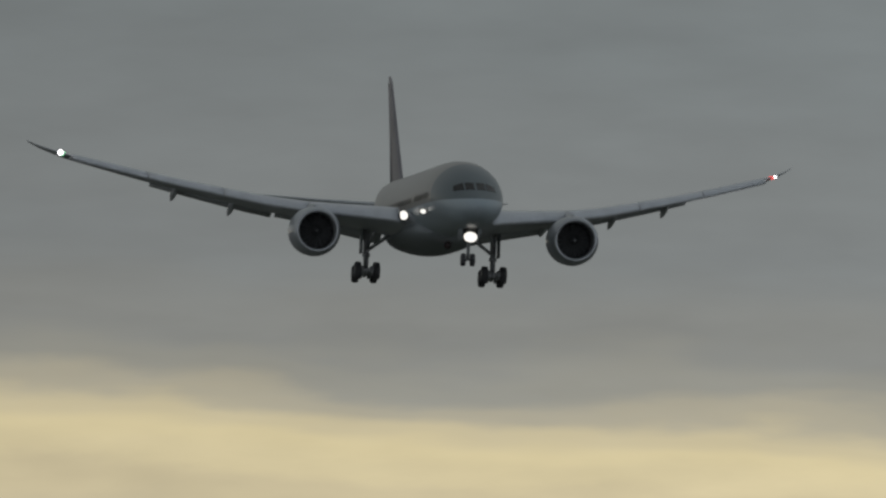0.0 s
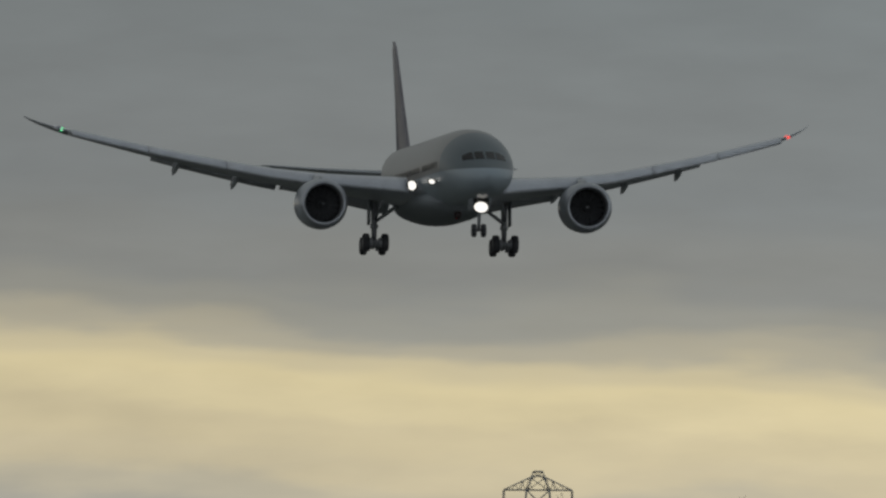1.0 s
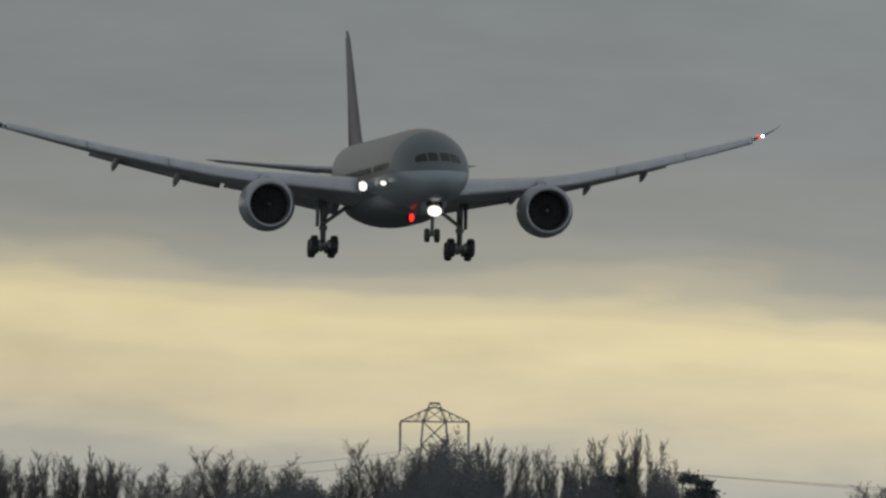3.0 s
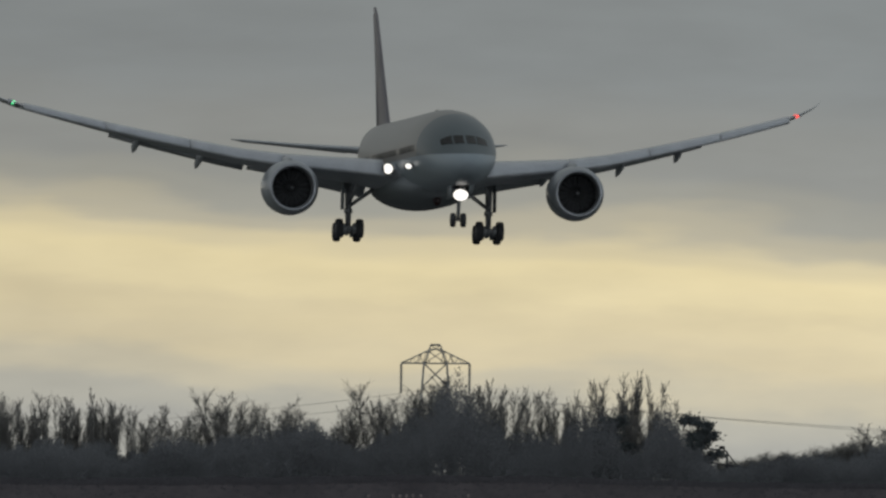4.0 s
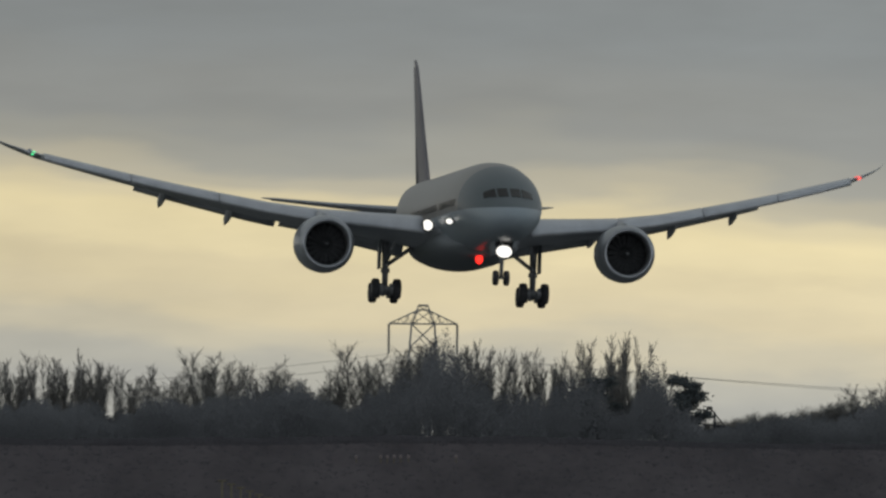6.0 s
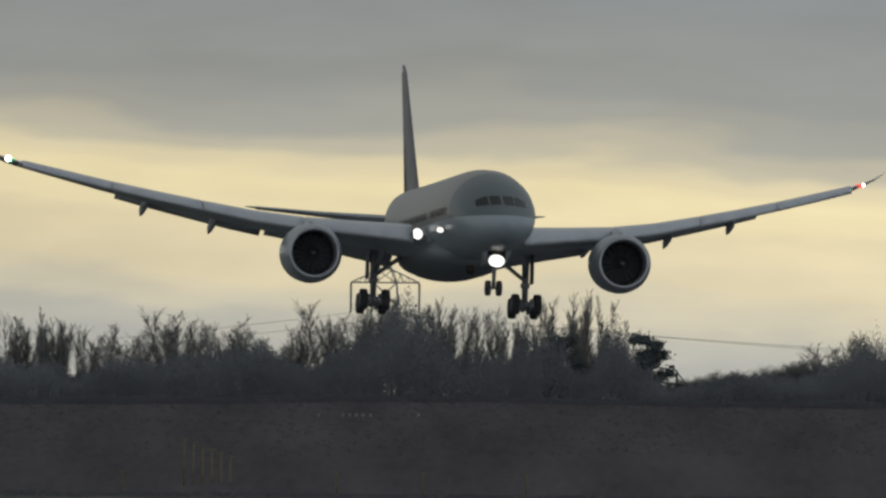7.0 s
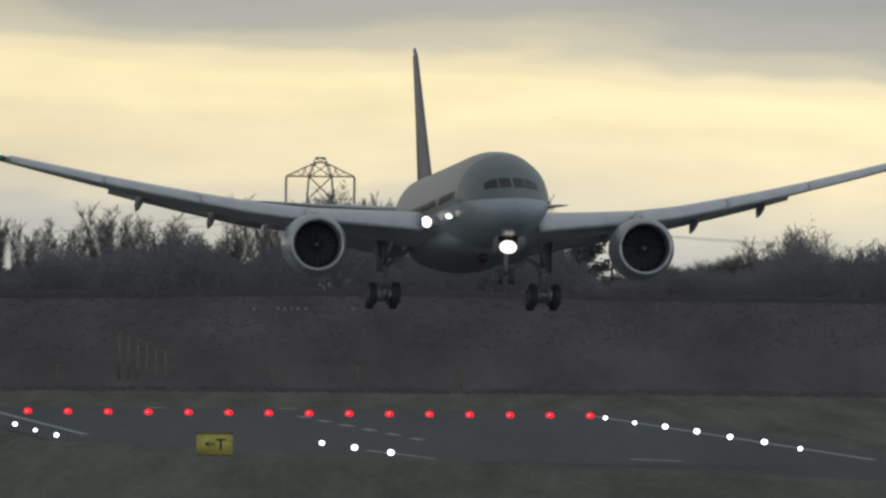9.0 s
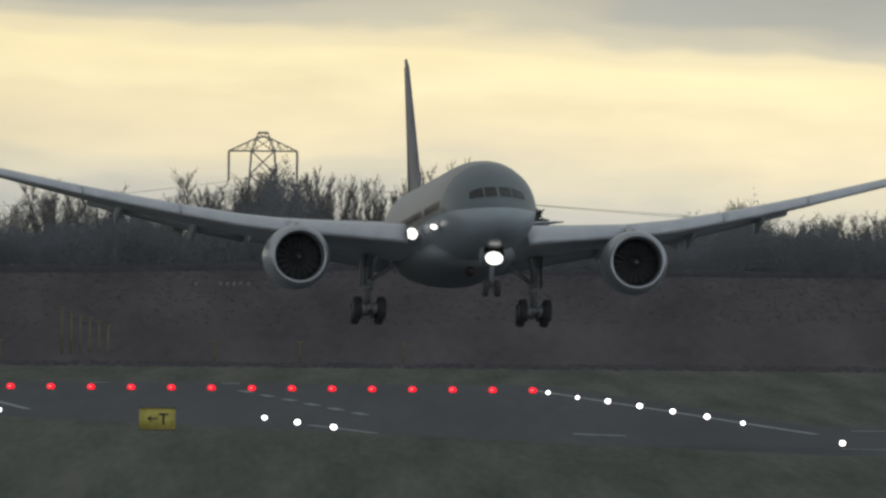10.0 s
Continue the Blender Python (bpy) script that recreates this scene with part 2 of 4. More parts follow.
def build_ground():
    xs = [-20000, -2500, -1200, -500, -200, -60] + list(range(0, 260, 8)) + [300, 450, 800, 1500, 2600, 20000]
    ys = [-400, 0, 600, 1200, 1700] + list(range(1850, 2240, 40)) + list(range(2240, 2320, 5)) + list(range(2330, 3280, 60)) \
        + list(range(3280, 3780, 10)) + list(range(3800, 4200, 40)) + [4500, 4950, 9000, 20000]
    bm = bmesh.new()
    grid = [[bm.verts.new((x, y, ground_height(x, y))) for x in xs] for y in ys]
    for j in range(len(ys) - 1):
        for i in range(len(xs) - 1):
            f = bm.faces.new((grid[j][i], grid[j][i + 1], grid[j + 1][i + 1], grid[j + 1][i]))
            f.material_index = 1 if ys[j] >= 3280 else 0
    ob = part("ground", bm, [M_GRASS, M_SCRUB])
    return tagged(ob, "dull winter airfield grass rising to brown scrub", "ground", kind="structure")


build_ground()


def strip(name, corners, z, material, label, thick=0.04):
    bm = bmesh.new()
    lo = [bm.verts.new((x, y, z - thick)) for x, y in corners]
    hi = [bm.verts.new((x, y, z)) for x, y in corners]
    bm.faces.new(hi)
    n = len(lo)
    for i in range(n):
        bm.faces.new((lo[i], lo[(i + 1) % n], hi[(i + 1) % n], hi[i]))
    ob = part(name, bm, material, smooth=False)
    return tagged(ob, label, "runway", kind="structure")


RUN_L, RUN_R, RUN_MID, THRESHOLD = 66.4, 112.6, 89.0, 2916.0
strip("runway", [(RUN_L - 3, 2290), (RUN_R + 3, 2290), (RUN_R + 3, 3020), (RUN_L - 3, 3020)], 0.06, M_ASPHALT, "dark grey damp asphalt runway")
strip("pavement", [(RUN_R + 3, 2330), (190, 2380), (190, 2520), (RUN_R + 3, 2560)], 0.05, M_ASPHALT, "dark asphalt taxiway joining the runway")
for x, y in ((RUN_L + 0.6, 2672), (RUN_R - 0.9, 2480)):
    strip("runway_marking", [(x, y), (x + 0.5, y), (x + 0.5, 2945), (x, 2945)], 0.11, M_PAINT, "worn white painted runway edge line")
for k in range(6):
    y = 2640 + k * 50
    strip("runway_marking", [(RUN_MID - 0.3, y), (RUN_MID + 0.3, y), (RUN_MID + 0.3, y + 20), (RUN_MID - 0.3, y + 20)], 0.11, M_PAINT, "worn white centre line dash")
strip("runway_marking", [(81.6, 2530), (82.0, 2530), (83.7, 2457), (83.3, 2457)], 0.11, M_PAINT, "faded white painted guide line")
strip("runway_marking", [(96.2, 2462), (98.9, 2450), (98.9, 2456), (96.2, 2470)], 0.11, M_PAINT, "short white painted dash")
strip("runway_marking", [(115.8, 2512), (124, 2506), (124, 2510), (115.8, 2517)], 0.11, M_PAINT, "faded white painted taxiway line")
strip("runway_marking", [(107.7, 2350), (112.4, 2344), (112.4, 2348), (107.7, 2354)], 0.11, M_PAINT, "faded white painted taxiway line")
for x in (80.5, 90.5):
    strip("runway_marking", [(x, 3005), (x + 1.3, 3005), (x + 1.3, 3009), (x, 3009)], 0.11, M_PAINT, "faint white bar before the threshold")


# ---- runway lights ----
def runway_lamp(red):
    ob = tagged(new("runway_end_light" if red else "runway_edge_light"),
                "glowing red runway end light in a row" if red else "bright white runway edge light on a short stem",
                "runway light", "red lights across the runway end" if red else "white lights along the runway")
    part("base", tube(bmesh.new(), (0, 0, 0), (0, 0, 0.05), 0.26, 0.22, 12), M_DARK, ob)
    part("stem", tube(bmesh.new(), (0, 0, 0.02), (0, 0, 0.25), 0.05, 0.05, 8), M_STEEL, ob)
    lens = part("lens", ball(bmesh.new(), (0, 0, 0.24), 0.25 if red else 0.14, 14, (1.25, 1, 0.95) if red else (1.2, 1, 1)),
                G_RED if red else G_WHITE, ob)
    if red:
        part("bulb", ball(bmesh.new(), (-0.05, -0.17, 0.25), 0.11, 10, (1.3, 1, 0.9)), G_REDCORE, lens)
    return ob


red_lamp = runway_lamp(True)
red_lamp.matrix_basis = pose(66.2, THRESHOLD, 0.02)
for k in range(1, 16):
    copy_thing(red_lamp, pose(66.2 + 2.965 * k, THRESHOLD + random.uniform(-0.3, 0.3), 0.02))
white_lamp = runway_lamp(False)
white_lamp.matrix_basis = pose(110.8, 2890, 0.02)
WHITES = [(110.8, 2890 - 55.0 * k) for k in range(1, 7)] + [(108.7, 2373)] + [(64.4, 2870 - 59 * k) for k in range(5)]
WHITES += [(80.1, 2570), (80.7, 2522), (81.5, 2476)]
for x, y in WHITES:
    size = random.uniform(0.8, 1.3)
    copy_thing(white_lamp, pose(x, y, 0.02) @ Matrix.Diagonal((size, size, size, 1)))


# ---- taxiway sign ----
def taxi_sign():
    ob = tagged(new("taxiway_sign"), "yellow taxiway sign, black arrow and letter T, on grass", "sign")
    part("panel", box(bmesh.new(), (-1.07, -0.12, 0.25), (1.07, 0.12, 1.53), 0.05), M_SIGN, ob)
    for z in (0.2, 1.51):
        part("rail", box(bmesh.new(), (-1.12, -0.16, z), (1.12, 0.16, z + 0.07)), M_POST, ob, "dull metal frame rail")
    for x in (-0.8, 0.8):
        part("leg", tube(bmesh.new(), (x, 0, -0.6), (x, 0, 0.25), 0.05), M_STEEL, ob)
    arrow = bmesh.new()
    box(arrow, (-0.52, -0.14, 0.86), (0.0, -0.122, 0.94))
    for sgn in (1, -1):
        v = [arrow.verts.new(p) for p in ((-0.60, -0.14, 0.90), (-0.36, -0.14, 0.90 + 0.17 * sgn), (-0.28, -0.14, 0.90 + 0.17 * sgn), (-0.48, -0.14, 0.90))]
        arrow.faces.new(v)
    part("arrow", arrow, M_BLACK, ob, "black arrow", False)
    text = bpy.data.curves.new("letter", "FONT")
    text.body, text.size, text.extrude, text.offset = "T", 0.95, 0.006, 0.012
    text.align_x = "CENTER"
    text.materials.append(M_BLACK)
    letter = new("letter", text)
    letter.parent = ob
    letter.matrix_basis = pose(0.36, -0.135, 0.56, 90)
    return ob


taxi_sign().matrix_basis = Matrix.LocRotScale((62.6, 2200, 1.68), None, (0.94, 0.94, 0.94))


# ---- trees and scrub ----
def prism(verts, faces, a, b, ra, rb, n=3):
    d = (b - a)
    q = d.to_track_quat("Z", "Y")
    i0 = len(verts)
    for p, r in ((a, ra), (b, rb)):
        for k in range(n):
            verts.append(p + q @ Vector((r * math.cos(k * math.tau / n), r * math.sin(k * math.tau / n), 0)))
    for k in range(n):
        faces.append((i0 + k, i0 + (k + 1) % n, i0 + n + (k + 1) % n, i0 + n + k))


def grow(rng, tv, tf, cv, cf, a, d, length, r, depth, upright, kids):
    """One limb in three bent lengths, with its own smaller limbs."""
    p, steps = a, 3 if depth < 3 else 2
    for s in range(steps):
        d = (d + Vector((rng.uniform(-1, 1), rng.uniform(-1, 1), rng.uniform(-0.3, 1) * upright)) * 0.16).normalized()
        e = p + d * length / steps
        r2 = max(0.012, r * (1 - 0.28 * (s + 1) / steps))
        prism(*((tv, tf) if depth < 2 else (cv, cf)), p, e, r, r2, 5 if depth == 0 else 3)
        if depth < 4:
            for _ in range(kids[depth]):
                if depth == 0 and s == 0 and rng.random() < 0.6:
                    continue
                out = Vector((rng.gauss(0, 1), rng.gauss(0, 1), 0))
                out = out.normalized() if out.length > 0.01 else Vector((1, 0, 0))
                spread = rng.uniform(0.45, 0.95) / (0.6 + upright)
                nd = (d + out * spread + Vector((0, 0, 0.25 * upright))).normalized()
                st = p.lerp(e, rng.uniform(0.2, 1.0))
                grow(rng, tv, tf, cv, cf, st, nd, length * rng.uniform(0.42, 0.66), max(0.014, r2 * 0.55), depth + 1, upright, kids)
        p, r = e, r2


def mesh_from(name, v, f, m):
    me = bpy.data.meshes.new(name)
    me.from_pydata([tuple(p) for p in v], [], f)
    me.materials.append(m)
    return me


def unit_tree(seed, upright, kids, fork=1):
    rng = random.Random(seed)
    tv, tf, cv, cf = [], [], [], []
    for k in range(fork):
        lean = Vector((rng.uniform(-0.2, 0.2) * (fork > 1), rng.uniform(-0.15, 0.15), 1)).normalized()
        grow(rng, tv, tf, cv, cf, Vector((rng.uniform(-0.4, 0.4) * (fork > 1), 0, -0.3)), lean, 6.5, 0.11, 0, upright, kids)
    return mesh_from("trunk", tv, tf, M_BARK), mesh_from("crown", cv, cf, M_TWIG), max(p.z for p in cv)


def stem_tree(seed, stems, spread, twigs, reach, splay):
    """Several thin stems from one foot, each with many fine rising twigs."""
    rng = random.Random(seed)
    tv, tf, cv, cf = [], [], [], []
    for k in range(stems):
        p = Vector((rng.gauss(0, 0.3), rng.gauss(0, 0.3), -0.3))
        d = Vector((rng.gauss(0, spread), rng.gauss(0, spread), 1)).normalized()
        tall, r, n = 8.0 * rng.uniform(0.68, 1.0), 0.042, 8
        for s in range(n):
            d = (d + Vector((rng.gauss(0, 0.06), rng.gauss(0, 0.06), 0.05))).normalized()
            e, r2 = p + d * tall / n, 0.034 * (1 - (s + 1) / n) + 0.008
            prism(*((cv, cf) if k else (tv, tf)), p, e, r, r2, 4)
            for _ in range(twigs if s > 1 else 0):
                a = rng.uniform(0, math.tau)
                out = Vector((math.cos(a), math.sin(a), 0))
                b, td = p.lerp(e, rng.random()), (d + out * rng.uniform(0.25, splay)).normalized()
                length = reach * (1.15 - 0.6 * s / n) * rng.uniform(0.5, 1.1)
                m = b + td * length * 0.5
                td = (td + Vector((rng.gauss(0, 0.12), rng.gauss(0, 0.12), 0.25))).normalized()
                top = m + td * length * 0.5
                prism(cv, cf, b, m, 0.015, 0.011)
                prism(cv, cf, m, top, 0.011, 0.006)
                for _ in range(10):
                    st = b.lerp(m, rng.random()) if rng.random() < 0.4 else m.lerp(top, rng.random())
                    sd = (td + Vector((rng.gauss(0, 0.5 * splay), rng.gauss(0, 0.5 * splay), 0.12))).normalized()
                    end, w = st + sd * length * rng.uniform(0.3, 0.6), Vector((0.011, rng.uniform(-0.011, 0.011), 0))
                    i0 = len(cv)
                    cv += [st - w, st + w, end + w * 0.5, end - w * 0.5]
                    cf.append((i0, i0 + 1, i0 + 2, i0 + 3))
            p, r = e, r2
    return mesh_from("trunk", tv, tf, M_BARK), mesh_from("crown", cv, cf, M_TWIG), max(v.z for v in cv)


KINDS = {"poplar": [stem_tree(s, 6, 0.10, 8, 1.3, 0.6) for s in (3, 4, 5, 6, 7, 8)],
         "round": [stem_tree(s, 5, 0.15, 7, 1.5, 0.95) for s in (11, 12, 13, 14, 15, 16)],
         "scrub": [unit_tree(s, 0.25, (4, 4, 3, 2), 3) for s in (21, 22, 23)]}
LABELS = {"poplar": "tall bare winter poplar with upright branches", "round": "bare winter tree with a rounded twiggy crown",
          "scrub": "low bare thorn tree with dense twigs"}


def plant(kind, i, x, y, height, wide=1.0):
    trunk_me, crown_me, top = KINDS[kind][(i * 7 // 3) % len(KINDS[kind])]
    ob = tagged(new("tree"), LABELS[kind], "tree", "bare trees behind the airfield")
    for name, me in (("trunk", trunk_me), ("crown", crown_me)):
        new(name, me).parent = ob
    s = height / top
    ob.matrix_basis = Matrix.LocRotScale((x, y, ground_height(x, y) - 0.15), Euler((0, 0, i * 2.399)), (s * wide, s * wide, s))


# top of the tree line above its ground: metres across, metres high
LINE = [(50, 8.0), (66, 8.2), (73, 7.6), (75, 8.2), (77.5, 6.5), (78.6, 8.3), (81, 7.0), (84.5, 8.2), (86.4, 6.4), (90, 6.4), (92.7, 7.5), (94.8, 8.0), (96.3, 6.5),
        (99.9, 7.7), (102, 5.8), (104, 4.9), (106, 6.2), (108.3, 8.0), (110, 7.4), (113, 8.8), (116, 9.9), (117.8, 9.7), (119.6, 7.6), (121.6, 9.9), (124.4, 9.7),
        (125.4, 8.4), (127, 9.6), (128.2, 8.6), (131, 10.2), (133, 9.6), (134, 8.3), (135, 9.2), (136.2, 8.0), (138, 4.6), (139.2, 2.4), (141.3, 2.4), (146, 3.5),
        (150, 4.0), (154, 5.0), (157, 7.0), (160, 7.3), (163, 5.5), (167, 6.8), (172, 7.0), (190, 6.6)]
# top of the dense growth below them
DENSE = [(50, 3.9), (80, 3.8), (84, 3.1), (88, 3.3), (92, 4.0), (100, 4.8), (104, 4.4), (107, 3.8), (110, 4.6), (112, 6.4), (114, 8.2), (117, 8.0), (119, 5.8), (121, 4.2),
         (125, 4.4), (126.5, 6.6), (129.5, 6.6), (130.6, 3.8), (133, 4.2), (134.5, 6.6), (138, 5.0), (139.5, 1.8), (146, 2.6), (150, 3.1), (154, 4.2), (158, 5.8), (163, 5.0), (190, 5.0)]
rng = random.Random(8)
x, i = 54.0, 0
while x < 182:
    h = lerp(x, LINE)
    kind = "poplar" if 120 < x < 138 or 73 < x < 86 else ("scrub" if h < 5 else "round")
    for row in range(2 if rng.random() < 0.5 else 1 if x < 138.5 or x > 143 else 0):
        plant(kind, i, x + rng.uniform(-0.6, 0.6), 3672 + row * 26 + rng.uniform(-8, 8), h * rng.uniform(0.82, 1.06) * (1.1 if x < 111 else 1.04), rng.uniform(0.9, 1.4) if kind == "poplar" else rng.uniform(1.1, 1.7))
        i += 1
    x += rng.uniform(1.1, 2.1)


def thicket(name, x0, x1, y0, y1, tall, count, material, label, size, seed):
    """Many small upright twig blades in clumps, one sheet of stuff."""
    rng = random.Random(seed)
    v, f = [], []
    for _ in range(count):
        x, y = rng.uniform(x0, x1), y1 - (y1 - y0) * rng.random() ** 1.6
        h = tall(x) * rng.uniform(0.6, 1.06) * (0.8 + 0.45 * noise.noise((x * 0.25, y * 0.05, seed)) + 0.3 * noise.noise((x * 1.1, y * 0.1, seed)))
        g = ground_height(x, y) - 0.1
        for _ in range(7):
            cx, cz = x + rng.gauss(0, size), g + h * rng.random() ** 0.75
            a = rng.gauss(0, 0.5)
            w, l = size * rng.uniform(0.15, 0.4), size * rng.uniform(0.5, 1.2)
            lean = rng.uniform(-0.5, 0.5)
            i0 = len(v)
            v += [(cx - w * math.cos(a), y - w * math.sin(a), cz), (cx + w * math.cos(a), y + w * math.sin(a), cz),
                  (cx + lean * l + w * 0.3, y + 0.45 * l, cz + l), (cx + lean * l - w * 0.3, y + 0.4 * l, cz + l * 0.9)]
            f.append((i0, i0 + 1, i0 + 2, i0 + 3))
    me = mesh_from(name, v, f, material)
    return tagged(new(name, me), label, "scrub", kind="stuff")


def hedge_height(x):
    return 1.05 * lerp(x, DENSE) * (1 + 0.25 * noise.noise((x * 0.3, 0, 3)))


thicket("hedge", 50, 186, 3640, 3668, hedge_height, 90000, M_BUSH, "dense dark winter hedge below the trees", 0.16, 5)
thicket("bramble", 50, 186, 3626, 3642, lambda x: 0.55, 12000, M_DEAD, "low brown bramble in front of the hedge", 0.16, 9)
thicket("scrub", 45, 186, 3440, 3645, lambda x: 0.35, 3200, M_DEAD, "low brown dead scrub on the slope", 0.16, 6)
thicket("rough_grass", 45, 186, 3262, 3300, lambda x: 0.22, 2600, M_DEAD, "rough brown grass at the field edge", 0.15, 7)


def pine_tree():
    ob = tagged(new("pine_tree"), "dark evergreen pine with flat ragged clumps", "tree", "bare trees behind the airfield")
    bm = tube(bmesh.new(), (0, 0, -0.2), (0.3, 0, 6.2), 0.3, 0.1, 8)
    rng = random.Random(31)
    v, f = [], []
    for k in range(24):
        z = rng.uniform(0.8, 6.4)
        a, r = rng.uniform(0, math.tau), rng.uniform(0.3, 2.6 - 0.18 * z)
        c = Vector((0.3 + r * math.cos(a), r * math.sin(a), z))
        tube(bm, (0.2, 0, z - 0.5), c, 0.07, 0.03, 5)
        for _ in range(190):
            p = c + Vector((rng.gauss(0, 0.34), rng.gauss(0, 0.34), rng.gauss(0, 0.22)))
            d = Vector((rng.uniform(-1, 1), rng.uniform(-1, 1), rng.uniform(-0.2, 1))).normalized() * 0.28
            w = d.cross(Vector((rng.uniform(-1, 1), 1, 0))).normalized() * 0.09
            i0 = len(v)
            v += [p - w, p + w, p + d]
            f.append((i0, i0 + 1, i0 + 2))
    part("trunk", bm, M_BARK, ob)
    new("crown", mesh_from("crown", v, f, M_PINE)).parent = ob
    return ob


pine = pine_tree()
pine.matrix_basis = pose(137.6, 3655, ground_height(137.6, 3655))
copy_thing(pine, Matrix.LocRotScale((129.8, 3652, ground_height(129.8, 3652) - 0.3), Euler((0, 0, 2)), None))


# ---- pylon, cables, poles ----
def pylon():
    ob = tagged(new("pylon"), "grey steel lattice pylon with one wide crossarm", "pylon")
    bm = bmesh.new()
    top = 18.0
    for sx in (-1, 1):
        for sy in (-1, 1):
            tube(bm, (2.6 * sx, 2.6 * sy, -0.5), (1.25 * sx, 1.25 * sy, top), 0.09, 0.07, 5)
    n = 7
    for k in range(n):
        z0, z1 = top * k / n, top * (k + 1) / n
        w0, w1 = 2.6 - 1.35 * k / n, 2.6 - 1.35 * (k + 1) / n
        for s in (-1, 1):
            tube(bm, (-w0, s * w0, z0), (w1, s * w1, z1), 0.045, 0.045, 4)
            tube(bm, (w0, s * w0, z0), (-w1, s * w1, z1), 0.045, 0.045, 4)
            tube(bm, (s * w0, -w0, z0), (s * w1, w1, z1), 0.04, 0.04, 4)
            tube(bm, (-w1, s * w1, z1), (w1, s * w1, z1), 0.04, 0.04, 4)
    part("tower", bm, M_STEEL, ob)
    arm = bmesh.new()
    for s in (-1, 1):
        tube(arm, (0, 0.5 * s, top), (-3.75, 0.1 * s, top), 0.09, 0.09, 5)
        tube(arm, (0, 0.5 * s, top), (3.75, 0.1 * s, top), 0.09, 0.09, 5)
        for e in (-1, 1):
            tube(arm, (0.55 * e, 0.4 * s, top + 1.5), (3.75 * e, 0.1 * s, top), 0.08, 0.07, 5)
            tube(arm, (1.9 * e, 0.2 * s, top), (1.5 * e, 0.25 * s, top + 1.05), 0.04, 0.04, 4)
            tube(arm, (1.25 * e, 0.9 * s, top), (0.5 * e, 0.3 * s, top + 1.6), 0.05, 0.05, 4)
    for e in (-1, 1):
        for k in range(4):
            x0, x1 = 0.6 + 0.75 * k, 0.95 + 0.75 * k
            tube(arm, (e * x0, 0.3, top), (e * x1, 0.3, top + 1.5 * (3.75 - x1) / 3.2), 0.035, 0.035, 4)
            tube(arm, (e * x1, 0.3, top + 1.5 * (3.75 - x1) / 3.2), (e * (x0 + 0.75), 0.3, top), 0.035, 0.035, 4)
    part("crossarm", arm, M_STEEL, ob)
    peak = bmesh.new()
    for sx in (-1, 1):
        for sy in (-1, 1):
            tube(peak, (1.15 * sx, 0.7 * sy, top), (0.55 * sx, 0.35 * sy, top + 1.95), 0.07, 0.06, 5)
            tube(peak, (1.15 * sx, 0.7 * sy, top), (-0.75 * sx, 0.45 * sy, top + 1.3), 0.04, 0.04, 4)
            tube(peak, (0.85 * sx, 0.5 * sy, top + 1.1), (-0.55 * sx, 0.35 * sy, top + 1.95), 0.04, 0.04, 4)
    box(peak, (-0.78, -0.4, top + 1.45), (0.78, 0.4, top + 1.6), 0.04)
    box(peak, (-0.6, -0.38, top + 1.9), (0.6, 0.38, top + 2.12), 0.08)
    part("peak", peak, M_STEEL, ob)
    for x in (-3.72, 3.72):
        bm = bmesh.new()
        for k in range(10):
            tube(bm, (x, 0, top - 0.1 - 0.32 * k), (x, 0, top - 0.4 - 0.32 * k), 0.16, 0.10, 8)
        part("insulator", bm, M_CABLE, ob, "hanging string of dark insulator discs")
    return ob


PY = (132.7, 4300.0)
pylon().matrix_basis = pose(PY[0] + 0.9, PY[1], 0.3)


def cable(a, b, sag, label, r=0.024):
    bm, n = bmesh.new(), 24
    rings = []
    for k in range(n + 1):
        f = k / n
        p = Vector(a).lerp(Vector(b), f) - Vector((0, 0, sag * 4 * f * (1 - f)))
        rings.append([p + Vector((0, r * math.cos(j * math.tau / 5), r * math.sin(j * math.tau / 5))) for j in range(5)])
    ob = part("power_cable", loft(rings, True, bm), M_CABLE)
    return tagged(ob, label, "cable", "cables of the pylon")


for dz, ex in ((0, -3.72), (0, 3.72)):
    cable((PY[0] + 0.9 + ex, 4300, 15.0), (PY[0] - 70 + ex * 2, 4290, 9.5), 1.2, "thin dark power cable running down from the pylon")
for ex, z in ((3.72, 15.0), (-3.72, 15.4)):
    cable((PY[0] + 0.9 + ex, 4300, z), (PY[0] + 78, 4310, z - 5.1), 0.6, "thin dark power cable running across the sky")


def telegraph_pole():
    ob = tagged(new("telegraph_pole"), "short dark utility pole with a slanting crossbar", "utility pole")
    part("pole", tube(bmesh.new(), (0, 0, -0.3), (0, 0, 3.2), 0.13, 0.1), M_DARK, ob)
    part("crossbar", tube(bmesh.new(), (-1.8, 0, 2.2), (3.0, 0, 1.6), 0.1, 0.07, 6), M_DARK, ob)
    part("bracket", tube(bmesh.new(), (-0.4, 0, 3.6), (0.9, 0, 2.0), 0.08, 0.06, 6), M_DARK, ob)
    part("lamp_head", box(bmesh.new(), (-0.75, -0.2, 3.45), (-0.2, 0.2, 3.75), 0.06), M_DARK, ob)
    return ob


telegraph_pole().matrix_basis = pose(140.5, 3652, ground_height(140.5, 3652))


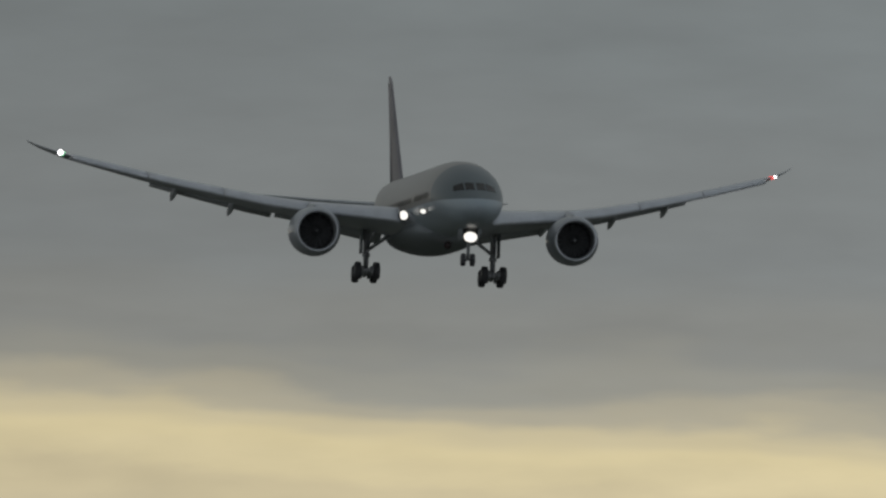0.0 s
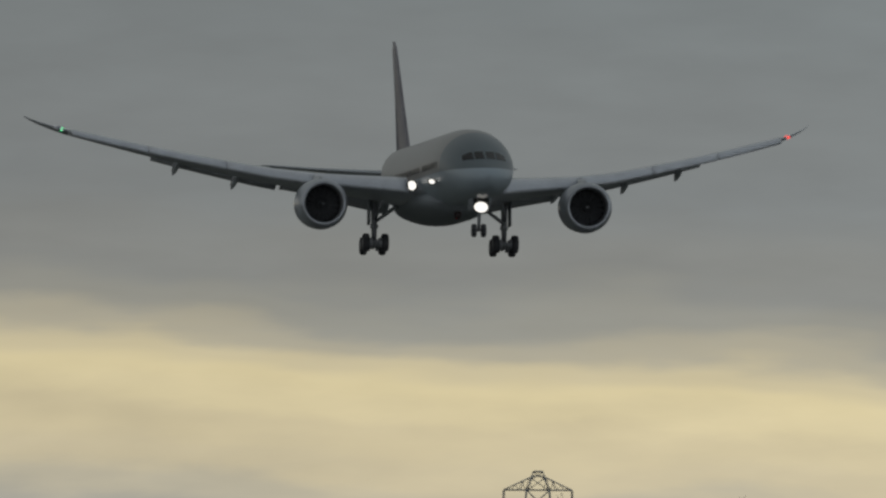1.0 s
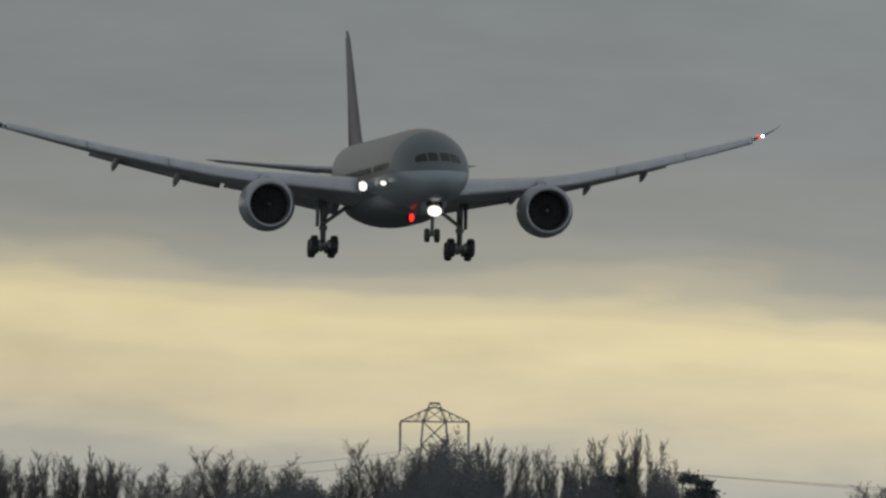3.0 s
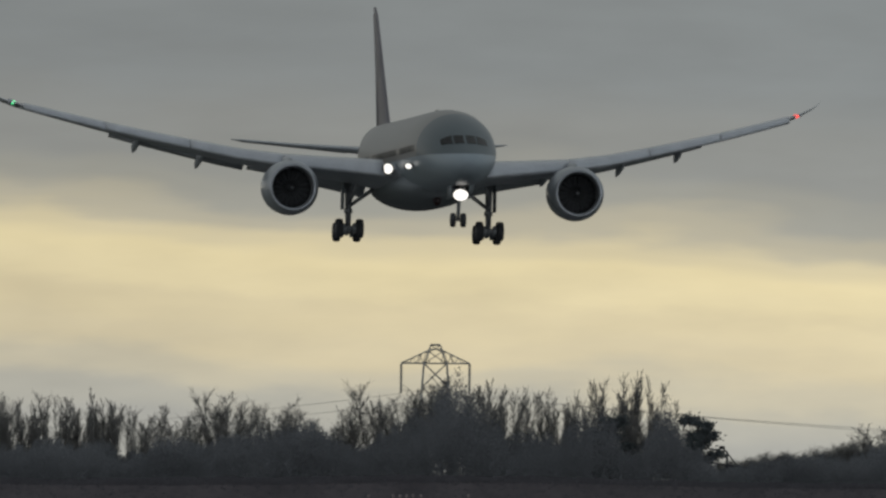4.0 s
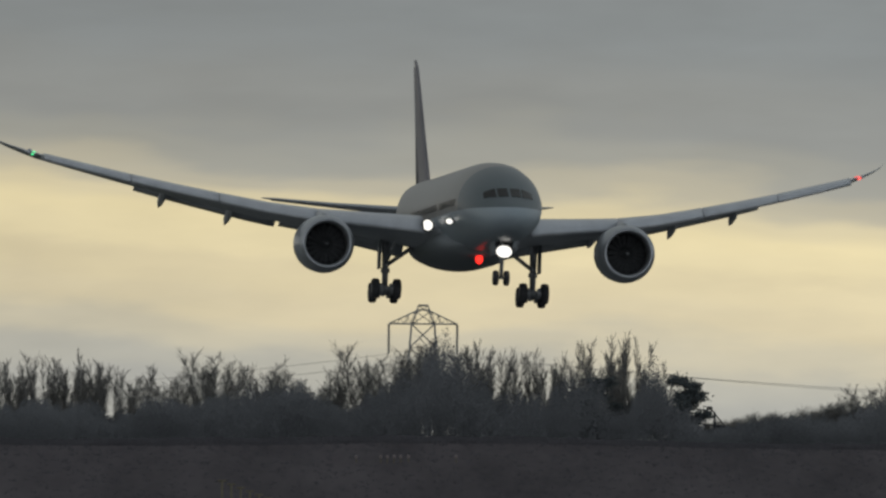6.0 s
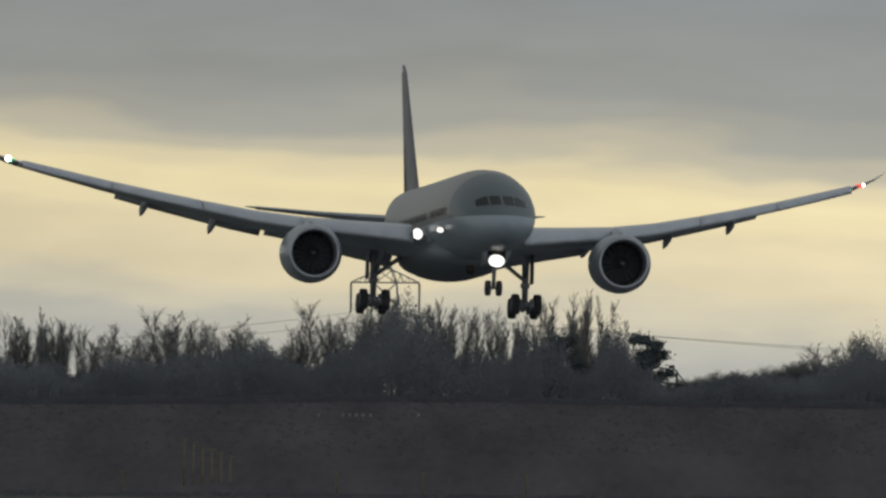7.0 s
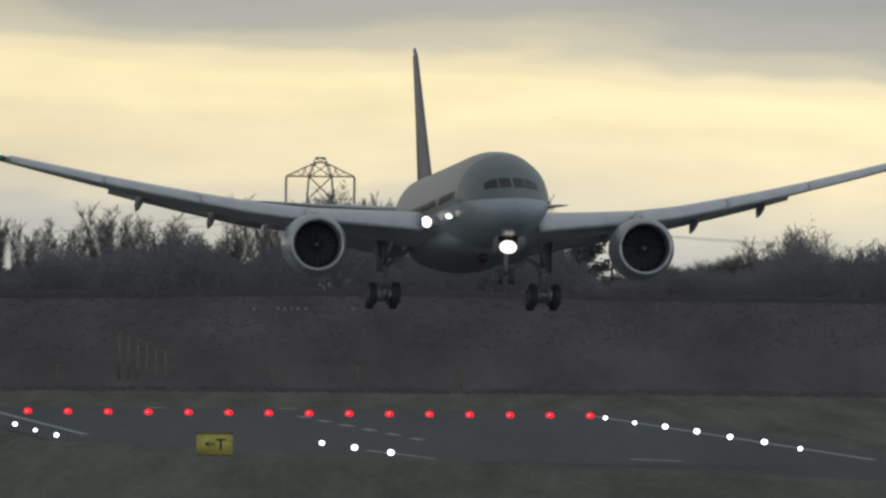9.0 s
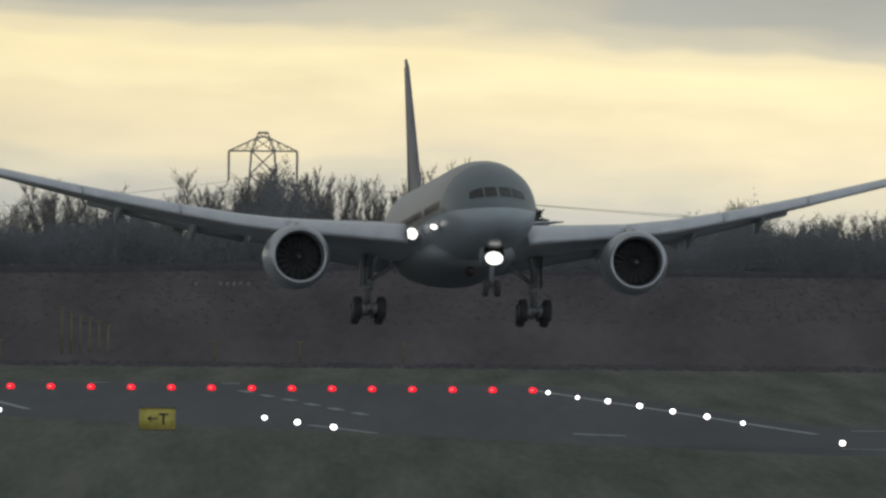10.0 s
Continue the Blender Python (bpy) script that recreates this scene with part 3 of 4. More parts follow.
def approach_mast(height):
    ob = tagged(new("approach_mast"), "thin dull approach light mast in the scrub", "mast", "approach light masts")
    part("pole", tube(bmesh.new(), (0, 0, -0.3), (0, 0, height), 0.11, 0.09), M_POST, ob)
    part("lamp_bar", tube(bmesh.new(), (-0.35, 0, height), (0.35, 0, height), 0.08, 0.08, 6), M_POST, ob)
    return ob


mast = approach_mast(1.7)
mast.matrix_basis = pose(98.75, 3304, ground_height(98.75, 3304))
for x, y in ((80.8, 3304), (106.0, 3306), (114.6, 3305)):
    copy_thing(mast, pose(x, y, ground_height(x, y)))
tall_mast = approach_mast(3.9)
tall_mast.matrix_basis = pose(86.65, 3330, ground_height(86.65, 3330))
for k in range(1, 6):
    x, y = 86.65 + 0.86 * k, 3330 + k * 3
    copy_thing(tall_mast, Matrix.LocRotScale((x, y, ground_height(x, y) - 0.35 * k), None, None))


def far_lamp():
    ob = tagged(new("approach_lamp"), "small pale approach lamp on the far slope", "lamp", "pale lamps on the far slope")
    part("post", tube(bmesh.new(), (0, 0, -0.2), (0, 0, 0.35), 0.05), M_POST, ob)
    part("lens", ball(bmesh.new(), (0, -0.05, 0.45), 0.13, 8, (1, 1, 1.3)), M_LENS, ob)
    return ob


lamp = far_lamp()
lamp.matrix_basis = pose(104.7, 3560, ground_height(104.7, 3560) + 0.1)
for x in (106.9, 107.5, 108.1, 108.7, 109.4, 113.7):
    copy_thing(lamp, pose(x, 3560, ground_height(x, 3560) + 0.1))

# ---- the airliner; x to its port side, y aft from the wing, z up ----
plane = tagged(new("airliner"), "grey twin-engined airliner landing with wheels and flaps down", "airplane")

PROFILE = [  # station, half width, roof height, keel height
    (0.0, 0.06, -1.28, -1.40), (0.12, 0.42, -1.02, -1.72), (0.4, 0.80, -0.80, -2.02), (0.9, 1.18, -0.53, -2.30), (1.6, 1.55, -0.20, -2.55), (2.4, 1.85, 0.20, -2.72),
    (3.3, 2.15, 0.66, -2.83), (4.4, 2.40, 1.24, -2.90), (5.8, 2.62, 1.78, -2.94), (7.5, 2.77, 2.24, -2.96), (9.5, 2.86, 2.54, -2.97), (12, 2.885, 2.68, -2.97), (14, 2.885, 2.71, -2.97)]
BODY = [(p, w, (t - b) / 2, (t + b) / 2) for p, w, t, b in PROFILE] + [  # station, half width, half height, height of the middle
    (20, 2.885, 2.84, -0.13), (28, 2.885, 2.84, -0.13), (35, 2.885, 2.84, -0.12), (38.5, 2.78, 2.76, 0.0), (42, 2.45, 2.46, 0.34), (46, 1.85, 1.95, 0.85),
    (50, 1.2, 1.35, 1.2), (54, 0.6, 0.72, 1.45), (56.7, 0.18, 0.25, 1.55)]
part("fuselage", loft([ring_y(0, s, z, a, b, 48) for s, a, b, z in BODY]), M_BODY, plane, "glossy light grey painted fuselage")

FAIR = [(15.5, 1.6, 0.3, -2.6), (17.5, 2.55, 1.0, -2.45), (20, 3.05, 1.42, -2.3), (24, 3.25, 1.62, -2.25), (29, 3.2, 1.6, -2.25), (33, 2.7, 1.25, -2.25), (36.5, 1.5, 0.5, -2.3)]
part("belly_fairing", loft([ring_y(0, s, z, a, b, 32) for s, a, b, z in FAIR]), M_SKIN, plane, "bulging grey belly fairing")


def body_at(s):
    return [lerp(s, BODY, k) for k in (1, 2, 3)]


def on_body(s, angle, out=0.02):
    """A point on the skin; angle in degrees from the port side upwards."""
    a, b, z = body_at(s)
    return ((a + out) * math.cos(radians(angle)), s - 25, z + (b + out) * math.sin(radians(angle)))


def skin_panel(name, corners, material, label=""):
    """A pane that follows the skin: corners of station and angle, counted in a 5 by 5 grid."""
    (s0, a0), (s1, a1), (s2, a2), (s3, a3) = corners
    bm, n = bmesh.new(), 5
    g = []
    for j in range(n + 1):
        v = j / n
        g.append([])
        for k in range(n + 1):
            u = k / n
            s = (s0 * (1 - u) + s1 * u) * (1 - v) + (s3 * (1 - u) + s2 * u) * v
            a = (a0 * (1 - u) + a1 * u) * (1 - v) + (a3 * (1 - u) + a2 * u) * v
            g[-1].append(bm.verts.new(on_body(s, a, 0.025)))
    for j in range(n):
        for k in range(n):
            bm.faces.new((g[j][k], g[j][k + 1], g[j + 1][k + 1], g[j + 1][k]))
    return part(name, bm, material, plane, label)


for sgn in (1, -1):
    m = (lambda a: a) if sgn == 1 else (lambda a: 180 - a)
    skin_panel("windscreen", [(1.95, m(86.8)), (2.15, m(65)), (3.3, m(69.6)), (3.12, m(87.6))], M_GLASS, "dark curved windscreen pane")
    skin_panel("cockpit_side_window", [(2.2, m(61.5)), (2.95, m(38)), (3.6, m(44)), (3.37, m(66.6))], M_GLASS, "dark cockpit side pane")

def squared(v):
    return math.copysign(abs(v) ** 0.6, v)


pane = bmesh.new()
pane.faces.new([pane.verts.new((0, 0.14 * squared(math.cos(k * math.tau / 12)), 0.235 * squared(math.sin(k * math.tau / 12)))) for k in range(12)])
bmesh.ops.solidify(pane, geom=pane.faces[:], thickness=0.012)
pane_mesh = mesh_of("cabin_window", pane, M_PANE, False)
for sgn in (1, -1):
    for k in range(52):
        s = 8.6 + 0.60 * k
        if 16.0 < s < 17.3 or 31.0 < s < 32.2:
            continue
        w, h, zc = body_at(s)
        z = -0.18
        ob = new("cabin_window", pane_mesh)
        ob.parent = plane
        ob.matrix_basis = pose(sgn * (w * math.sqrt(1 - ((z - zc) / h) ** 2) + 0.004), s - 25, z)

# flush dark panel paints the bay's shade and mutes the lamp's reflection
skin_panel("gear_bay_shade", [(3.4, -100), (3.4, -80), (7.4, -80), (7.4, -100)], M_DARK, "dark panel painted as the shaded nose gear bay")

WING = [  # distance out, leading edge station, trailing edge station, height, thickness
    (0.0, 16.6, 31.8, -1.45, 1.75), (2.6, 18.3, 31.5, -1.10, 1.6), (4.5, 19.6, 31.2, -0.88, 1.35), (7.0, 21.3, 30.9, -0.68, 1.1), (10.0, 23.3, 30.8, -0.42, 0.9),
    (13.0, 25.2, 31.9, 0.02, 0.76), (16.0, 27.2, 33.0, 0.65, 0.64), (19.0, 29.1, 34.1, 1.32, 0.54), (22.0, 31.1, 35.2, 2.04, 0.46), (25.0, 33.0, 36.3, 2.82, 0.38),
    (27.3, 34.8, 37.4, 3.44, 0.29)]
TIP = [(27.3, 34.8, 37.4, 3.44, 0.29), (28.2, 35.9, 38.0, 3.76, 0.21), (29.1, 37.4, 38.9, 4.14, 0.13), (29.7, 38.7, 39.6, 4.46, 0.08), (30.05, 39.8, 40.2, 4.72, 0.03)]


def foil(x, le, te, z, th, flex, n=9):
    """A wing section: thick in front, thin behind, its trailing edge lower."""
    pts, c = [], te - le
    z = z + flex * (x / 30) ** 2
    prof = [(0, 0), (0.02, 0.36), (0.08, 0.68), (0.2, 0.94), (0.38, 1.0), (0.6, 0.8), (0.8, 0.45), (1.0, 0.04)]
    drop = 0.055 * c
    up = [(u, 0.5 * t * th) for u, t in prof]
    down = [(u, -0.5 * t * th) for u, t in reversed(prof[1:])]
    for u, h in up + down:
        pts.append((u * c + le, z + h - drop * u - 0.25 * th))
    return pts


def wing_ring(sgn, row, flex):
    return [(sgn * row[0], s - 25, z) for s, z in foil(*row, flex)]


def row_at(x):
    return (x, *[lerp(x, WING, k) for k in (1, 2, 3, 4)])


def side_wing(sgn, flex):
    wing = part("wing", loft([wing_ring(sgn, r, flex) for r in WING]), M_WING, plane, "grey upswept wing with raked tip")
    part("raked_tip", loft([wing_ring(sgn, r, flex) for r in TIP]), M_WING, wing)
    for x0, x1 in ((3.6, 10.0), (10.04, 16.2), (16.25, 21.7), (21.75, 27.1)):
        rings = []
        for k in range(9):
            x, le, te, z, th = row_at(x0 + (x1 - x0) * k / 8)
            z += flex * (x / 30) ** 2 - 0.25 * th
            w = 0.5 + 0.045 * (te - le)
            rings.append([(sgn * x, le - 25 + dy, z + dz) for dy, dz in ((-w, -0.42 * w - 0.1), (-w * 0.92, -0.22 * w), (-w * 0.4, th * 0.30), (w * 0.5, th * 0.46 + 0.05),
                                                                        (w * 0.5, th * 0.1), (-w * 0.2, th * 0.05), (-w * 0.6, -0.3 * w))])
        part("slat", loft(rings), M_SLAT, wing, "pale extended leading edge slat")
    for x0, x1, ang, frac in ((3.3, 9.2, 26, 0.13), (9.5, 11.6, 16, 0.12), (11.9, 21.0, 22, 0.12)):
        rings = []
        for k in range(6):
            x, le, te, z, th = row_at(x0 + (x1 - x0) * k / 5)
            c = (te - le) * frac + 0.3
            z0 = z + flex * (x / 30) ** 2 - 0.055 * (te - le) - 0.25 * th + 0.06
            y0, ca, sa = te - 0.35 * c, math.cos(radians(ang)), math.sin(radians(ang))
            rings.append([(sgn * x, y0 - 25 + u * c * ca + h * sa, z0 - u * c * sa + h * ca) for u, h in ((0, 0), (0.1, 0.1), (0.4, 0.12), (1, 0.01), (1, -0.01), (0.4, -0.1), (0.1, -0.09))])
        part("flap", loft(rings), M_FLAP, wing, "lowered trailing edge flap")
    for x, ln, dp in ((9.3, 4.6, 0.62), (14.9, 4.4, 0.78), (19.2, 3.9, 0.72)):
        _, le, te, z, th = row_at(x)
        z0 = z + flex * (x / 30) ** 2 - 0.5 * th
        rings = []
        for u, r in ((0, 0.03), (0.15, 0.17), (0.45, 0.26), (0.75, 0.2), (1, 0.03)):
            s = te - 0.55 * ln + u * ln
            zc = z0 - 0.05 - dp * u ** 1.5 * 1.25
            rings.append([(sgn * (x + r * math.cos(k * math.tau / 10)), s - 25, zc + 1.6 * r * math.sin(k * math.tau / 10)) for k in range(10)])
        part("flap_fairing", loft(rings), M_WING, wing, "pointed flap track fairing")
    _, le, te, z, th = row_at(27.3)
    z += flex * 0.86
    nav = part("navigation_light", ball(bmesh.new(), (sgn * 27.75, le - 25 + 0.75, z + 0.08), 0.17, 10, (1.5, 1, 0.8)), G_NAVR if sgn > 0 else G_NAVG, wing,
               "red navigation light" if sgn > 0 else "green navigation light")
    return wing, (sgn * 28.0, le - 25 + 0.35, z + 0.14)


port_wing, port_strobe_at = side_wing(1, 0.12)
starboard_wing, starboard_strobe_at = side_wing(-1, -0.12)


def engine(sgn):
    x0, z0 = sgn * 10.05, -2.75
    nac = part("engine", loft([ring_y(x0, s, z0 + dz, r, r, 40) for s, r, dz in ((17.75, 1.68, 0), (18.1, 1.82, 0), (18.8, 1.90, 0.01), (19.8, 1.93, 0.03), (21.2, 1.86, 0.08), (22.6, 1.66, 0.12), (23.3, 1.52, 0.14))], False),
               M_NAC, plane, "large grey turbofan nacelle")
    lip = [(18.15, 1.40), (17.9, 1.41), (17.72, 1.46), (17.66, 1.54), (17.68, 1.62), (17.76, 1.685), (17.95, 1.775)]
    part("inlet_lip", loft([ring_y(x0, s, z0, r, r, 40) for s, r in lip], False), M_LIP, nac, "polished metal inlet lip")
    part("inlet_duct", loft([ring_y(x0, s, z0, r, r, 32) for s, r in ((18.14, 1.40), (18.6, 1.39), (19.3, 1.42), (19.6, 1.42))], False), M_DUCT, nac)
    rows = []
    for r, tw in ((0.3, 0.35), (0.7, 0.7), (1.1, 0.95), (1.41, 1.15)):
        w = 0.2 + 0.2 * r
        rows.append([(w * math.sin(tw) * e, w * math.cos(tw) * e * 0.6 + 0.04 * h, r) for e, h in ((-1, 0), (0, -1), (1, 0), (0, 1))])
    blade = mesh_of("fan_blade", loft(rows), M_BLADE)
    for k in range(18):
        ob = new("fan_blade", blade)
        ob.parent = nac
        ob.matrix_basis = Matrix.Translation((x0, 19.25 - 25, z0)) @ Matrix.Rotation(k * math.tau / 18, 4, "Y")
    part("fan_back", loft([ring_y(x0, s, z0, r, r, 32) for s, r in ((19.34, 1.41), (19.36, 0.02))], False), M_BLADE, nac)
    spin = part("spinner", loft([ring_y(x0, s, z0, r, r, 20) for s, r in ((18.75, 0.02), (18.85, 0.12), (19.05, 0.26), (19.35, 0.4))], False), M_BLADE, nac)
    part("spiral_mark", ball(bmesh.new(), (x0 + 0.06, 18.82 - 25, z0 + 0.03), 0.11, 8, (1.2, 0.5, 0.8)), M_PAINT, spin, "small white spinner mark")
    part("core_cowl", loft([ring_y(x0, s, z0 + 0.12, r, r, 24) for s, r in ((22.0, 1.15), (23.6, 1.0), (24.8, 0.62), (25.6, 0.1))]), M_STRUT, nac)
    rings = []
    for s, h0, h1, w in ((18.9, 1.75, 1.95, 0.05), (20, 1.7, 2.12, 0.2), (22, 1.4, 2.25, 0.26), (24.5, 1.0, 2.2, 0.24), (27, 1.5, 2.0, 0.06)):
        rings.append([(x0 - w, s - 25, z0 + h0), (x0 + w, s - 25, z0 + h0), (x0 + w * 0.8, s - 25, z0 + h1), (x0 - w * 0.8, s - 25, z0 + h1)])
    part("engine_pylon", loft(rings), M_NAC, nac)


engine(1)
engine(-1)

# tail
def flat_foil(points, axis):
    """Sections (out, leading edge, trailing edge, height, thickness), laid flat or upright."""
    rings = []
    for o, le, te, z, th in points:
        ring = []
        for u, h in ((0, 0), (0.04, 0.5), (0.2, 0.95), (0.45, 1), (0.75, 0.55), (1, 0.03), (0.75, -0.55), (0.45, -1), (0.2, -0.95), (0.04, -0.5)):
            s = le + (te - le) * u - 25
            ring.append((o, s, z + h * th / 2) if axis == "x" else (h * th / 2, s, o))
        rings.append(ring)
    return loft(rings)


fin = part("tail_fin", flat_foil([(1.8, 42.6, 49.6, 0, 0.52), (3.0, 44.2, 50.0, 0, 0.48), (5.5, 46.6, 50.9, 0, 0.40), (8.5, 49.4, 52.2, 0, 0.30), (10.8, 51.6, 53.3, 0, 0.22), (11.35, 52.5, 53.8, 0, 0.1)], "z"),
           M_FIN, plane, "tall dark maroon tail fin")
part("rudder", flat_foil([(2.4, 48.9, 50.9, 0, 0.22), (6.0, 50.4, 52.0, 0, 0.17), (10.9, 52.9, 53.9, 0, 0.09)], "z"), M_FIN, fin)
for sgn in (1, -1):
    stab = part("tailplane", flat_foil([(sgn * 0.6, 47.6, 53.6, 1.05, 0.55), (sgn * 1.6, 48.4, 53.7, 1.12, 0.48), (sgn * 5.5, 51.2, 54.6, 1.42, 0.3), (sgn * 9.2, 53.7, 55.5, 1.78, 0.16), (sgn * 9.85, 54.6, 55.7, 1.86, 0.05)], "x"),
                M_WING, plane, "slim grey horizontal tailplane")
    part("elevator", flat_foil([(sgn * 1.7, 53.75, 55.0, 1.1, 0.18), (sgn * 9.1, 55.55, 56.1, 1.75, 0.07)], "x"), M_WING, stab)


# landing gear
def wheel(bm_at, r, w, parent):
    x, y, z = bm_at
    tyre = part("wheel", lathe_x(bmesh.new(), (x, y, z), [(-w * 0.42, r * 0.55), (-w * 0.5, r * 0.72), (-w * 0.46, r * 0.9), (-w * 0.3, r * 0.985), (0, r), (w * 0.3, r * 0.985), (w * 0.46, r * 0.9), (w * 0.5, r * 0.72), (w * 0.42, r * 0.55)], 24), M_TYRE, parent, "black rubber tyre")
    part("hub", lathe_x(bmesh.new(), (x, y, z), [(-w * 0.47, 0.08), (-w * 0.45, r * 0.5), (w * 0.45, r * 0.5), (w * 0.47, 0.08)], 16), M_HUB, tyre)


def main_gear(sgn):
    x, y = sgn * 4.95, 27.2 - 25
    g = part("main_gear", tube(bmesh.new(), (x, y, -5.25), (x, y, -1.5), 0.19, 0.27, 14), M_STRUT, plane, "dark main landing gear leg")
    part("collar", tube(bmesh.new(), (x, y, -4.15), (x, y, -3.85), 0.30, 0.30, 14), M_STRUT, g)
    part("side_brace", tube(bmesh.new(), (x, y, -3.7), (x - sgn * 1.9, y - 0.2, -2.3), 0.13, 0.15, 8), M_STRUT, g)
    part("drag_brace", tube(bmesh.new(), (x, y, -3.6), (x - sgn * 0.5, y - 2.0, -1.9), 0.12, 0.12, 8), M_STRUT, g)
    part("torque_link", tube(bmesh.new(), (x, y + 0.35, -4.9), (x, y + 0.5, -4.2), 0.09, 0.07, 6), M_STRUT, g)
    part("bogie_beam", tube(bmesh.new(), (x, y - 0.95, -5.2), (x, y + 0.95, -5.5), 0.2, 0.2, 10), M_STRUT, g)
    door = bmesh.new()
    box(door, (x + sgn * 0.42 - 0.04, y - 0.75, -3.9), (x + sgn * 0.42 + 0.04, y + 0.75, -1.7), 0.03)
    part("gear_door", door, M_SKIN, g)
    for dy, dz in ((-0.74, -5.24), (0.74, -5.46)):
        part("axle", tube(bmesh.new(), (x - 0.75, y + dy, dz), (x + 0.75, y + dy, dz), 0.14, 0.14, 8), M_STRUT, g)
        for dx in (-0.72, 0.72):
            wheel((x + dx, y + dy, dz), 0.68, 0.52, g)
            part("brake", lathe_x(bmesh.new(), (x + dx * 0.52, y + dy, dz), [(-0.16, 0.2), (-0.14, 0.36), (0.14, 0.36), (0.16, 0.2)], 14), M_STRUT, g)


main_gear(1)
main_gear(-1)
ng = part("nose_gear", tube(bmesh.new(), (0, 5.6 - 25, -5.15), (0, 5.2 - 25, -2.5), 0.12, 0.17, 12), M_STRUT, plane, "slim nose landing gear leg")
part("drag_brace", tube(bmesh.new(), (0, 5.5 - 25, -4.1), (0, 7.4 - 25, -2.7), 0.08, 0.08, 6), M_STRUT, ng)
part("axle", tube(bmesh.new(), (-0.38, 5.6 - 25, -5.22), (0.38, 5.6 - 25, -5.22), 0.08, 0.08, 8), M_STRUT, ng)
for dx in (-0.36, 0.36):
    wheel((dx, 5.6 - 25, -5.22), 0.5, 0.36, ng)
for sgn in (-1, 1):
    d = bmesh.new()
    box(d, (sgn * 0.62 - 0.03, 4.4 - 25, -3.75), (sgn * 0.62 + 0.03, 6.8 - 25, -2.6), 0.02)
    part("gear_door", d, M_SKIN, ng)


def head_lamp(parent, c, r, squash=1.0, wide=1.0):
    x, y, z = c
    rings = [[(x + q * wide * math.cos(k * math.tau / 20), y + dy, z + q * squash * math.sin(k * math.tau / 20)) for k in range(20)]
             for q, dy in ((r * 1.0, -0.42), (r * 1.08, -0.40), (r * 1.08, 0.1), (r * 0.7, 0.3), (r * 0.05, 0.32))]
    can = part("landing_light", loft(rings, False), M_DARK, parent, "very bright white landing light")
    part("lens", ball(bmesh.new(), (x, y, z), r, 20, (wide, 0.12, squash)), G_LAND, can, "glaring white lens")


head_lamp(ng, (0.05, 5.0 - 25, -3.50), 0.44, 0.92, 1.25)
head_lamp(starboard_wing, (-3.35, 18.4 - 25, -1.30), 0.36)
# small glowing disc added on the skin for the second bright spot
head_lamp(plane, (-2.96, 10.3 - 25, -1.38), 0.21, 0.85, 1.2)


def flasher(name, at, r, glowing, label, back, squash=(1, 1, 1)):
    """A turning lamp: one half glows, the other is its dark back."""
    bm = ball(bmesh.new(), (0, 0, 0), r, 16, squash)
    for f in bm.faces:
        f.material_index = 0 if f.calc_center_median().y < -0.02 * r else 1
    ob = part(name, bm, [glowing, back], plane, label)
    ob.matrix_basis = Matrix.Translation(at)
    return ob, at


port_strobe = flasher("strobe_light", port_strobe_at, 0.10, G_STROBE, "white wingtip strobe light", M_WING)
starboard_strobe = flasher("strobe_light", starboard_strobe_at, 0.2, G_STROBE, "white wingtip strobe light", M_WING)
belly_beacon = flasher("beacon", (0.0, 17.0 - 25, -3.5), 0.25, G_BEACON, "red belly beacon", M_UNLIT, (1, 1, 1.3))
top_beacon = flasher("beacon", (0.0, 17.5 - 25, 2.72), 0.13, G_BEACON, "red roof beacon", M_UNLIT, (1.6, 1, 1))


# dark cup added to block the beacon's glow while it faces aft
part("beacon_shroud", loft([[(0.28 * q * math.cos(k * math.tau / 20), 17.0 - 25 + dy, -3.5 + 0.36 * q * math.sin(k * math.tau / 20)) for k in range(20)]
                            for q, dy in ((0.87, 0.0), (1.03, 0.03), (1.03, 0.2), (0.75, 0.34), (0.05, 0.36))], False), M_DARK, plane)


def flash_rows(at, starts, hold):
    """Faces forward during each flash, backward between them."""
    rows = []

    def row(t, turn):
        if 0 <= t <= 10:
            rows.append((t, Matrix.Translation(at) @ pose(0, 0, 0, 0, 0, turn)))

    for s in starts:
        for dt, turn in ((-3, 180), (-2, 120), (-1, 60), (0, 0)):
            row(s + dt / 30, turn)
        for dt, turn in ((0, 0), (1, 60), (2, 120), (3, 180)):
            row(s + hold + dt / 30, turn)
    first, last = rows[0], rows[-1]
    if first[0] > 0.001:
        rows.insert(0, (0, first[1]))
    if last[0] < 9.999:
        rows.append((10, last[1]))
    return rows


